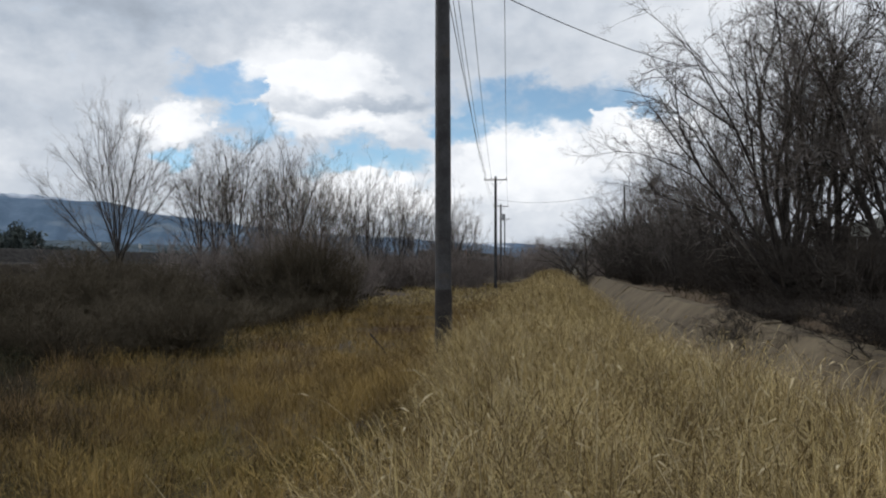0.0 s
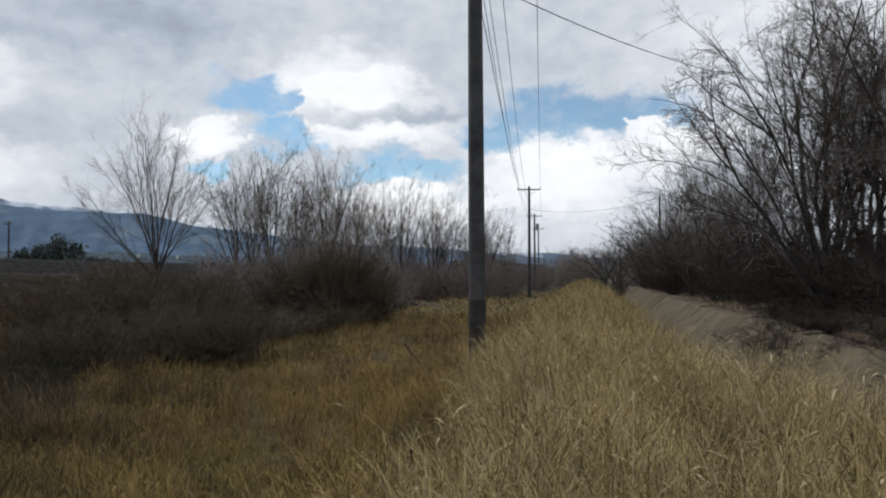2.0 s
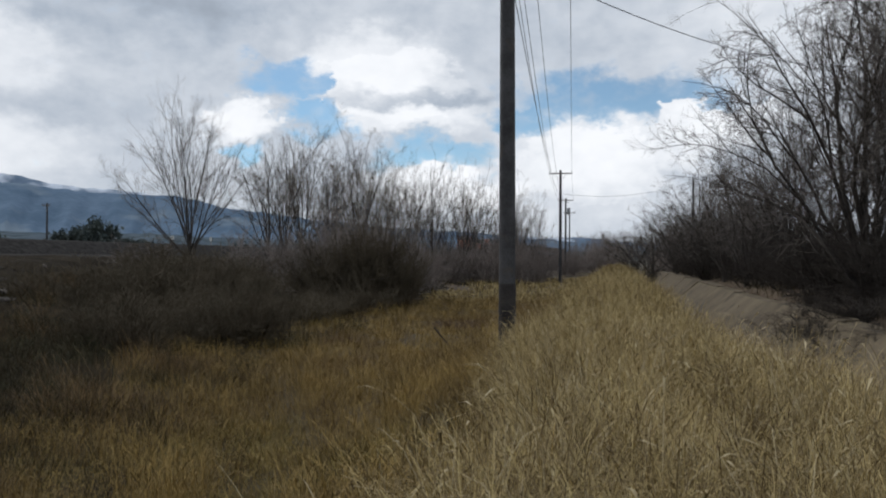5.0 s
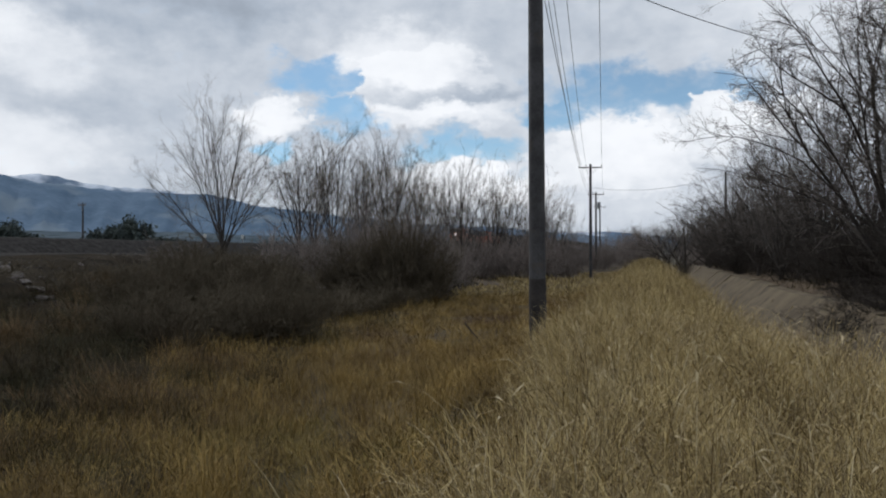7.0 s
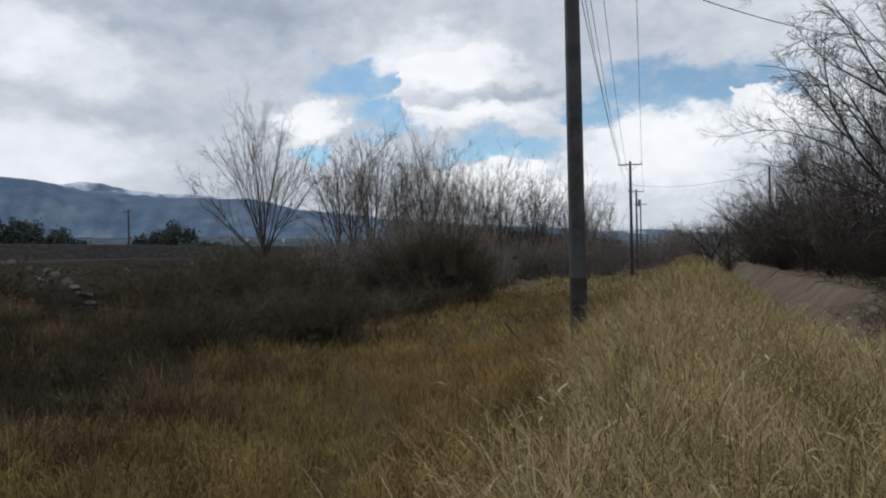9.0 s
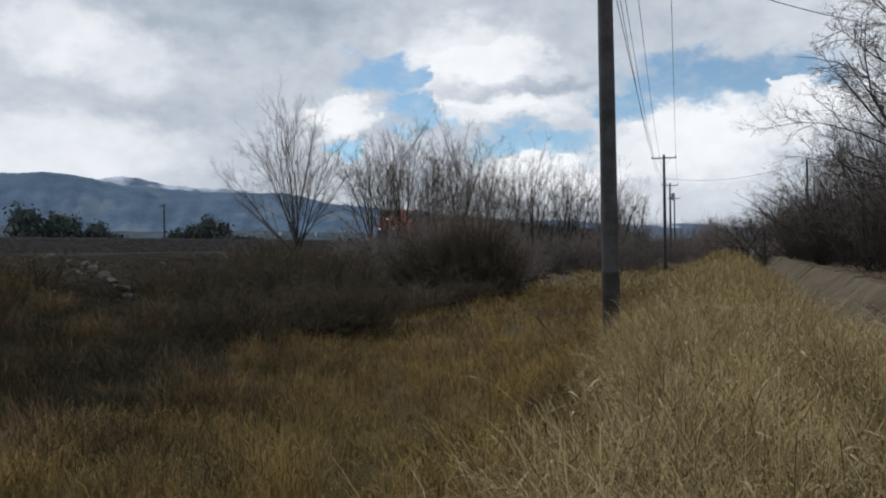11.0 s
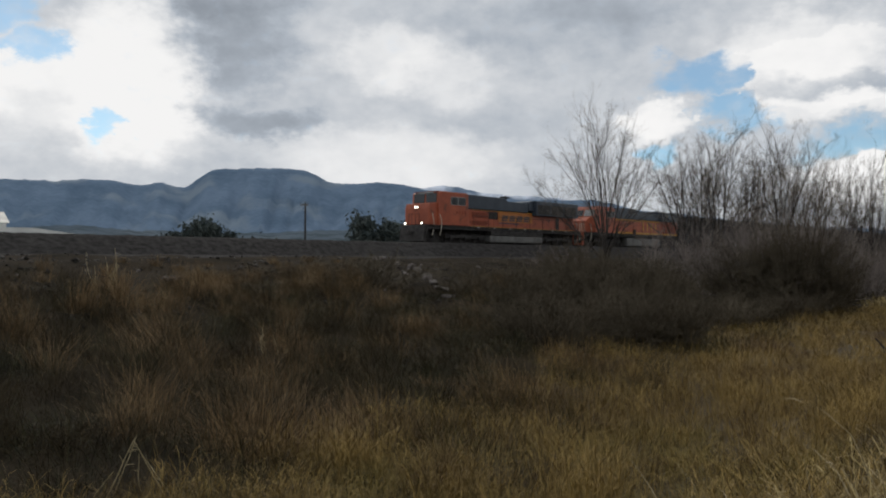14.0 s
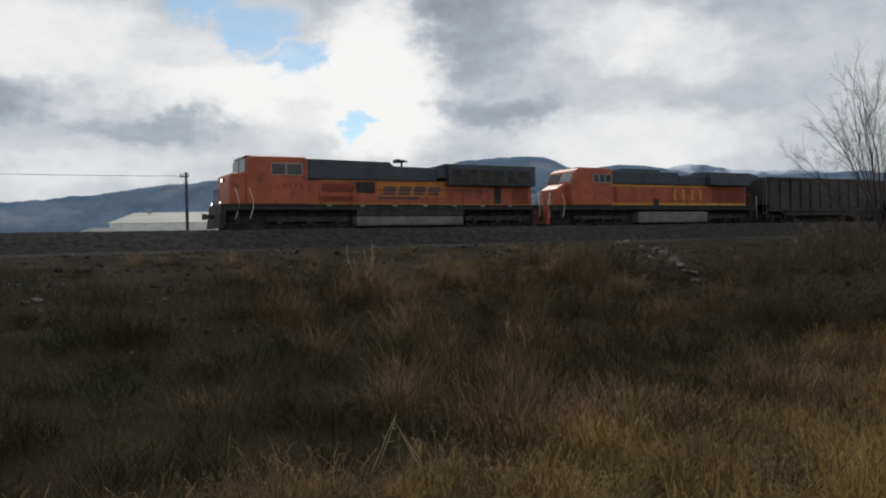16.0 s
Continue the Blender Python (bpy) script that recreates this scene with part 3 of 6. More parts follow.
def shoots(r, batch, per, lo, hi, length, radius, angle, n, wobble, lift, fall=0.5, tip=0.25):
    """Side shoots from every line of a batch."""
    pts, rad = batch
    m, k = pts.shape[:2]
    span = np.repeat(np.linalg.norm(pts[:, -1] - pts[:, 0], axis=1), per)
    own = np.repeat(np.arange(m), per)
    f = r.uniform(lo, hi, m * per)
    x = f * (k - 1)
    i = np.minimum(x.astype(int), k - 2)
    a, b = pts[own, i], pts[own, i + 1]
    start = a + (b - a) * (x - i)[:, None]
    d = (b - a) / (np.linalg.norm(b - a, axis=1)[:, None] + 1e-9)
    u = np.cross(d, r.normal(0, 1, d.shape))
    u /= np.linalg.norm(u, axis=1)[:, None] + 1e-9
    t = np.radians(r.uniform(angle[0], angle[1], m * per))[:, None]
    return grow(r, start, d * np.cos(t) + u * np.sin(t), span * length * (1 - fall * f) * r.uniform(0.65, 1.3, m * per),
                np.minimum(radius * r.uniform(0.7, 1.25, m * per), rad[own, i] * 0.85), n, wobble, lift, tip)


def bare_tree(seed, height, stems, spread, trunk_r, fork=0.14, forks=3, side=9, twig=7, sub=4, bend=(0.05, 0.0), angle=(18, 42), crook=0.08, tips=0.03, twig_m=None, label="", twig_r=0.009, reach=0.7, limb_r=(0.3, 0.5), round_off=0.25):
    """Trunk, limbs that fork, boughs, twigs and twig ends; bend: how the limbs turn up (or over) from root to tip."""
    r = np.random.RandomState(seed)
    thing = holder("bare_tree")
    fork_h = height * fork
    trunk = limb_line(r, np.array([0, 0, -0.4]), np.array([0, 0, 1.0]), fork_h + 0.4, trunk_r, 4, 0.05, 0.2, 0.75)
    base, way, size = [], [], []
    for k in range(stems):
        az = 6.283 * (k * 0.618 + r.uniform(-0.08, 0.08))
        f = (k + r.uniform(0.2, 0.8)) / stems
        tilt = radians(spread[0] + (spread[1] - spread[0]) * f)
        base.append(trunk[0][-1 - (k % 3)])
        way.append((math.cos(az) * math.sin(tilt), math.sin(az) * math.sin(tilt), math.cos(tilt)))
        size.append(height * (1 - fork) * r.uniform(0.86, 1.02) * (1 - round_off * math.sin(tilt)))
    limbs = grow(r, base, way, size, trunk_r * r.uniform(limb_r[0], limb_r[1], stems), 10, crook * 0.8, bend, 0.09)
    second = shoots(r, limbs, forks, 0.15, 0.72, reach, trunk_r * sum(limb_r) * 0.22, (angle[0] * 0.8, angle[1] * 0.85), 8, crook, bend, 0.35, 0.15)
    boughs = [shoots(r, b, side, 0.2, 1.0, 0.34, trunk_r * sum(limb_r) * 0.085, angle, 5, crook * 1.2, tips, 0.45, 0.3) for b in (limbs, second)]
    twigs = [shoots(r, b, twig, 0.15, 1.0, 0.5, twig_r * 1.3, (angle[0], angle[1] * 1.25), 3, crook * 1.4, tips, 0.35) for b in boughs]
    ends = [shoots(r, b, sub, 0.2, 1.0, 0.6, twig_r, (angle[0], angle[1] * 1.3), 1, crook * 1.5, tips, 0.3, 0.45) for b in twigs]
    part("trunk", tube_mesh("trunk", [trunk], 8), M_BARK, thing)
    for k in range(stems):
        part("limb", tube_mesh("limb", [(limbs[0][k], limbs[1][k])], 6), M_BARK, thing)
    tagged(part("branchwork", tube_mesh("branchwork", [second] + boughs, 4), M_BARK, thing), kind="stuff")
    tagged(part("twig_crown", tube_mesh("twig_crown", twigs + ends, 3, smooth=False), twig_m or M_TWIG, thing), kind="stuff")
    return tagged(thing, label, "tree")


def bare_shrub(seed, height, stems, spread, side=8, twig=6, sub=0, mt=None, label="", twig_r=0.008, name="bare_shrub"):
    """One leafless bush: stems from one root, all in one mesh."""
    r = np.random.RandomState(seed)
    az, tilt = r.uniform(0, 6.283, stems), np.radians(r.uniform(spread[0], spread[1], stems))
    way = np.stack([np.cos(az) * np.sin(tilt), np.sin(az) * np.sin(tilt), np.cos(tilt)], 1)
    root = np.stack([np.cos(az), np.sin(az), 0 * az], 1) * (r.uniform(0, 0.2, stems) * height)[:, None] + np.array([0, 0, -0.25])
    lines = grow(r, root, way, height * r.uniform(0.6, 1.08, stems), np.full(stems, height * 0.009), 5, 0.14, 0.04, 0.2)
    boughs = shoots(r, lines, side, 0.03, 0.95, 0.42, twig_r * 1.5, (20, 62), 2, 0.16, 0.05, 0.5)
    twigs = shoots(r, boughs, twig, 0.1, 1.0, 0.5, twig_r, (20, 65), 1, 0.14, 0.03, 0.3, 0.4)
    more = [shoots(r, twigs, sub, 0.2, 1.0, 0.6, twig_r * 0.8, (20, 60), 1, 0.12, 0.0, 0.3)] if sub else []
    thing = part(name, tube_mesh(name, [lines, boughs, twigs] + more, 3, smooth=False), mt or M_SHRUB)
    return tagged(thing, label, "shrub")


def polar(az, d):
    return -math.sin(radians(az)) * d, math.cos(radians(az)) * d


def put(ob, x, y, turn=0.0, size=1.0, sink=0.0, wide=None):
    wide = size if wide is None else wide
    return Matrix.Translation((x, y, land_at(x, y) - sink)) @ pose(0, 0, 0, 0, 0, turn) @ Matrix.Diagonal((wide, wide, size, 1))


def plant(kind, rows, group):
    """First row moves the thing itself, the others are copies: azimuth, distance, turn, height, width."""
    first = True
    for az, d, turn, size, wide in rows:
        x, y = polar(az, d)
        m = put(kind, x, y, turn, size, 0.0, wide)
        if first:
            kind.matrix_basis = m
            tagged(kind, group=group)
            first = False
        else:
            c = copy_thing(kind, Matrix.Identity(4))
            c.matrix_basis = m


def make_left_trees():
    lab = "bare grey-brown cottonwood with many upright limbs beside the railway bank"
    g = "bare trees along the railway"
    a = bare_tree(14, 10.6, 18, (3, 56), 0.16, 0.17, 3, 9, 6, 2, (0.04, 0.0), (20, 44), 0.05, 0.025, M_PALETWIG, lab, 0.0095, 0.62, (0.22, 0.34), 0.28)
    plant(a, ((22.0, 46, 10, 0.93, 0.88), (9.8, 70, 200, 1.0, 0.8)), g)
    b = bare_tree(12, 10.4, 10, (3, 44), 0.17, 0.16, 3, 9, 6, 2, (0.05, 0.0), (20, 46), 0.06, 0.02, M_PALETWIG, lab, 0.0125, 0.62, (0.28, 0.42), 0.3)
    plant(b, ((14.4, 66, 0, 1.14, 1.15), (12.4, 70, 120, 1.0, 1.0), (15.6, 64, 75, 1.0, 1.0)), g)
    c = bare_tree(13, 10.4, 9, (3, 38), 0.16, 0.14, 3, 9, 6, 2, (0.05, 0.0), (20, 46), 0.06, 0.02, M_PALETWIG, lab, 0.0125, 0.62, (0.28, 0.42), 0.3)
    plant(c, ((10.6, 68, 40, 1.16, 1.1), (16.9, 62, 250, 0.84, 1.1), (7.6, 78, 10, 0.98, 0.95), (12.7, 74, 60, 0.85, 0.9), (9.0, 74, 330, 1.1, 0.95)), g)
    d = bare_tree(15, 10.6, 9, (3, 38), 0.18, 0.15, 3, 8, 6, 2, (0.05, 0.0), (20, 46), 0.06, 0.02, M_PALETWIG, "slender upright bare cottonwood in the far row beside the ditch", 0.0155, 0.62, (0.28, 0.42), 0.3)
    plant(d, ((6.5, 82, 0, 0.95, 0.95), (5.4, 84, 120, 1.25, 1.1), (4.3, 88, 30, 0.9, 0.9), (3.2, 88, 210, 1.18, 1.15), (2.2, 92, 80, 1.22, 1.0), (0.8, 94, 300, 0.9, 1.0), (-0.6, 97, 160, 1.15, 1.2), (-1.6, 99, 250, 0.95, 0.9)), g)


def make_right_trees():
    g = "bare trees along the canal"
    a = bare_tree(28, 12.0, 13, (3, 44), 0.26, 0.06, 3, 12, 7, 4, (0.045, -0.065), (22, 52), 0.11, -0.005, M_TWIG, "large bare many-stemmed elm with arching limbs on the canal bank", 0.0078, 0.66, (0.28, 0.44), 0.38)
    plant(a, ((-23.0, 30, 205, 0.98, 0.98), (-29.6, 29, 60, 1.02, 1.0)), g)
    e = bare_tree(33, 12.6, 11, (2, 38), 0.24, 0.06, 3, 11, 7, 4, (0.045, -0.06), (22, 52), 0.11, 0.0, M_TWIG, "tall bare many-stemmed elm on the canal bank", 0.0078, 0.66, (0.28, 0.44), 0.32)
    plant(e, ((-25.8, 31, 20, 1.0, 1.0),), g)
    b = bare_tree(26, 8.8, 10, (6, 56), 0.16, 0.08, 3, 8, 6, 3, (0.05, -0.06), (22, 52), 0.11, 0.0, M_TWIG, "bare spreading elm in the canal thicket", 0.0098, 0.66, (0.28, 0.44), 0.35)
    plant(b, ((-18.4, 42, 0, 1.12, 1.05), (-16.0, 48, 120, 1.1, 1.05), (-14.6, 56, 15, 1.05, 1.0), (-20.6, 46, 70, 1.15, 1.0), (-13.6, 64, 200, 1.1, 1.0), (-13.0, 74, 330, 1.05, 1.05), (-17.2, 58, 250, 1.3, 1.1)), g)
    f = bare_tree(27, 9.4, 9, (5, 50), 0.18, 0.08, 3, 7, 5, 2, (0.05, -0.04), (22, 50), 0.10, 0.0, M_TWIG, "bare elm in the far thicket along the canal", 0.021, 0.66, (0.3, 0.46), 0.35)
    plant(f, ((-12.3, 88, 20, 0.95, 1.1), (-11.4, 100, 220, 0.95, 1.2), (-10.7, 112, 50, 0.95, 1.25), (-10.0, 124, 160, 0.9, 1.3), (-9.4, 136, 300, 0.95, 1.4), (-10.0, 152, 70, 1.1, 1.5), (-8.7, 160, 130, 1.1, 1.6), (-7.2, 174, 10, 0.9, 1.6), (-6.0, 182, 90, 0.75, 1.6)), g)
    d = bare_tree(23, 7.0, 5, (36, 62), 0.15, 0.2, 2, 4, 4, 2, (0.04, 0.02), (22, 48), 0.09, 0.03, M_PALETWIG, "half-dead leaning tree with few pale branches", 0.02, 0.6, (0.4, 0.6))
    plant(d, ((-10.0, 90, 70, 1.35, 1.5), (-11.6, 86, 200, 1.4, 1.4), (-8.9, 112, 10, 1.2, 1.5)), g)


def make_shrubs():
    r = random.Random(17)
    lab_l, lab_r = "dense leafless dark-brown brush on the railway bank", "dense leafless grey-brown brush on the canal bank"
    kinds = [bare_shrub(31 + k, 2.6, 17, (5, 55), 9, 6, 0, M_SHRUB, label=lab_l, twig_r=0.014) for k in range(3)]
    rows = [[], [], []]
    # left thicket, from the near tree away along the toe of the bank
    for k in range(64):
        f = (k + r.random()) / 64
        y = 22 + 74 * f ** 1.1
        x = float(toe_x(y)) - r.uniform(0.0, 2.6) - (12 - 9 * f) * r.random() + (1.5 if y > 60 else 0)
        az, d = math.degrees(math.atan2(-x, y)), math.hypot(x, y)
        h = r.uniform(0.65, 1.05) * (0.6 + 1.15 * step(36, 52, y)) * (0.75 if k % 4 == 0 else 1) * (1 + 0.3 * float(step(44, 56, y)))
        if path_away(x, y) > 2.6:
            rows[k % 3].append((az, d, r.uniform(0, 360), float(h), r.uniform(0.9, 1.35)))
    for k in range(26):
        rows[k % 3].append((r.uniform(-2.2, 5.6), r.uniform(80, 104), r.uniform(0, 360), r.uniform(1.8, 2.6), r.uniform(1.6, 2.0)))
    for k in range(30):     # the tall clump that ends at the bare path
        az = r.uniform(7.5, 14.0)
        rows[k % 3].append((az, r.uniform(41, 53), r.uniform(0, 360), r.uniform(1.35, 1.8) + 0.6 * float(step(3.2, 0.8, abs(az - 10.4))), r.uniform(1.1, 1.5)))
    for k in range(14):     # low growth along the edge of the grass
        y = r.uniform(19, 44)
        x = float(toe_x(y)) + r.uniform(-0.8, 0.3)
        rows[k % 3].append((math.degrees(math.atan2(-x, y)), math.hypot(x, y), r.uniform(0, 360), r.uniform(0.45, 0.75), r.uniform(0.8, 1.2)))
    for az, d, h in ((11.3, 52, 1.9), (10.7, 54, 1.7), (11.9, 54, 1.5), (12.6, 53, 1.2), (9.9, 55, 1.35), (14.2, 50, 1.1), (16.0, 49, 1.05)):
        rows[int(az * 7) % 3].append((az, d, r.uniform(0, 360), h, 1.0))
    # round the foot of the first tree
    for k in range(12):
        az, d = 21.0 + r.uniform(-5, 4), r.uniform(30, 46)
        rows[k % 3].append((az, d, r.uniform(0, 360), r.uniform(0.75, 1.15), r.uniform(1.0, 1.4)))
    dark = [bare_shrub(36 + k, 2.4, 20, (5, 60), 9, 7, 0, M_SHRUBDARK, label="dense dark olive-grey leafless brush under a bare cottonwood", twig_r=0.011) for k in range(2)]
    for k in range(18):     # lower down the bank before the first tree
        rows[k % 3].append((r.uniform(16.5, 28.5), r.uniform(23, 35), r.uniform(0, 360), r.uniform(0.55, 1.0), r.uniform(0.8, 1.2)))
    near = [q for rw in rows for q in rw if q[1] < 44] + [(1.0, 52, 10, 0.16, 0.3), (4.9, 39, 80, 0.16, 0.3), (4.2, 47, 150, 0.14, 0.25), (3.1, 44, 30, 0.12, 0.25)]
    rows = [[q for q in rw if q[1] >= 44] for rw in rows]
    for k in range(2):
        plant(dark[k], near[k::2], "brush on the railway bank")
    for kd, rw in zip(kinds, rows):
        plant(kd, rw, "brush on the railway bank")
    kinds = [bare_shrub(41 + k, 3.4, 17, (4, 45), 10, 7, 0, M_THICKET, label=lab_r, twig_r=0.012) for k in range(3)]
    rows = [[], [], []]
    for k in range(64):
        f = (k + r.random()) / 64
        a = 24 + 120 * f ** 1.4
        c = 6.6 + r.uniform(0, 4.8) + (0.8 if a < 32 else 0)
        p = berm_point(c, a)
        az, d = math.degrees(math.atan2(-p.x, p.y)), math.hypot(p.x, p.y)
        h = r.uniform(0.7, 1.0) * ((1.0 if a < 38 else 1.25) if c > 8.0 else 0.62) * (1 + 0.85 * float(step(40, 80, a)))
        rows[k % 3].append((az, d, r.uniform(0, 360), h, r.uniform(0.95, 1.25) * (1 + 0.5 * float(step(40, 70, a)))))
    for k in range(12):     # behind the poles, past the end of the canal
        az, d = r.uniform(-8.5, -2.6), r.uniform(152, 180)
        rows[k % 3].append((az, d, r.uniform(0, 360), r.uniform(1.6, 2.3), r.uniform(1.8, 2.6)))
    for k in range(10):     # hazy brush past the end of the ditch
        rows[k % 3].append((r.uniform(-5.5, 1.8), r.uniform(108, 150), r.uniform(0, 360), r.uniform(1.3, 2.1), r.uniform(1.4, 2.0)))
    for k in range(14):     # far end of the thicket
        d = r.uniform(70, 150)
        az = -7.6 - math.degrees(math.asin(r.uniform(6.8, 14) / d))
        rows[k % 3].append((az, d, r.uniform(0, 360), r.uniform(1.4, 2.2), r.uniform(1.3, 1.8)))
    rows[0].append((-9.9, 46, 0, 0.55, 0.3))
    for k in range(20):     # dark debris hanging over the lip of the canal
        p = berm_point(r.uniform(5.6, 7.4), r.uniform(11, 30))
        az, d = math.degrees(math.atan2(-p.x, p.y)), math.hypot(p.x, p.y)
        rows[k % 3].append((az, d, r.uniform(0, 360), r.uniform(0.2, 0.36), r.uniform(0.5, 0.85)))
    # beyond 100 m the brush takes paler twigs that stand in for haze
    pale = bare_shrub(45, 3.4, 16, (4, 45), 10, 7, 0, M_SHRUB, label="leafless brush past the end of the canal, paled by haze in its colour", twig_r=0.014)
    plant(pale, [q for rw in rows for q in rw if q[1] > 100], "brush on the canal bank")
    for k in range(14):     # heap of dead brush that has slid down the lining
        p = berm_point(r.uniform(4.9, 6.9), r.uniform(14.5, 21.5))
        rows[k % 3].append((math.degrees(math.atan2(-p.x, p.y)), math.hypot(p.x, p.y), r.uniform(0, 360), r.uniform(0.14, 0.24), r.uniform(0.35, 0.6)))
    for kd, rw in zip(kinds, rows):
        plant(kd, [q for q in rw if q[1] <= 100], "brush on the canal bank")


def make_weed_bushes():
    r = random.Random(29)
    kinds = [bare_shrub(61 + k, 0.85, 24, (5, 70), 9, 6, 0, M_WEED, label="rounded brown dead weed bush on the railway bank", twig_r=0.0045, name="weed_bush") for k in range(2)]
    rows = [[], []]
    for k in range(70):
        y = r.uniform(1, 34)
        x = float(toe_x(y)) + 0.6 - 13 * r.random() ** 1.3
        rows[k % 2].append((math.degrees(math.atan2(-x, y)), math.hypot(x, y), r.uniform(0, 360), r.uniform(0.7, 1.35), r.uniform(0.8, 1.4)))
    for kd, rw in zip(kinds, rows):
        plant(kd, [q for q in rw if q[0] < 84], "weed bushes on the bank")


make_left_trees()
make_right_trees()
make_shrubs()
make_weed_bushes()


def evergreen(seed, label):
    r = np.random.RandomState(seed)
    thing = holder("evergreen_tree")
    part("trunk", tube_mesh("trunk", [limb_line(r, np.array([0, 0, -0.3]), np.array([0, 0, 1.0]), 4.5, 0.2, 4, 0.04, 0.1)], 6), M_BARK, thing)
    n = 2800
    cl = r.normal(0, 1, (14, 3)) * (1.5, 1.5, 1.1) + (0, 0, 3.2)
    p = cl[r.randint(0, 14, n)] + r.normal(0, 0.55, (n, 3))
    p[:, 2] = np.maximum(p[:, 2], 0.4)
    a, b = r.normal(0, 0.2, (n, 3)), r.normal(0, 0.2, (n, 3))
    V = np.stack([p, p + a, p + a + b, p + b], 1).reshape(-1, 3)
    tagged(part("crown", arrays("crown", V, np.arange(4 * n).reshape(-1, 4)), M_LEAF, thing), kind="stuff")
    return tagged(thing, label, "tree")


e = evergreen(51, "dark rounded evergreen tree across the railway")
plant(e, ((38.6, 128, 0, 1.25, 1.15), (36.7, 150, 90, 1.2, 1.0), (35.2, 150, 190, 1.0, 1.0), (34.3, 155, 40, 0.8, 0.9), (29.2, 140, 200, 0.85, 0.8), (27.6, 140, 20, 1.1, 0.8), (26.0, 150, 320, 0.6, 1.0),
          (61.5, 170, 60, 0.75, 0.9), (50.1, 170, 250, 1.45, 1.15), (48.9, 176, 30, 1.2, 1.0), (51.6, 182, 110, 1.0, 1.1)), "evergreens across the railway")


def make_far_woods():
    """A low uneven belt of trees and bushes on the plain across the railway."""
    r = np.random.RandomState(87)
    m, per = 150, 60
    az, d = np.radians(r.uniform(18, 82, m)), r.uniform(210, 330, m)
    h = np.exp(r.normal(0.75, 0.4, m))
    p = np.stack([-np.sin(az) * d, np.cos(az) * d, h * 0.45], 1)
    p[:, 2] += land(p[:, 0], p[:, 1])
    p = np.repeat(p, per, 0) + r.normal(0, 1, (m * per, 3)) * np.repeat(np.stack([h * 0.8, h * 0.8, h * 0.34], 1), per, 0)
    a, b = r.normal(0, 0.42, p.shape), r.normal(0, 0.42, p.shape)
    V = np.stack([p, p + a, p + a + b, p + b], 1).reshape(-1, 3)
    tagged(part("far_woods", arrays("far_woods", V, np.arange(len(V)).reshape(-1, 4)), M_FARWOOD), "low far belt of grey-green trees and bushes", "woods", kind="stuff")


make_far_woods()


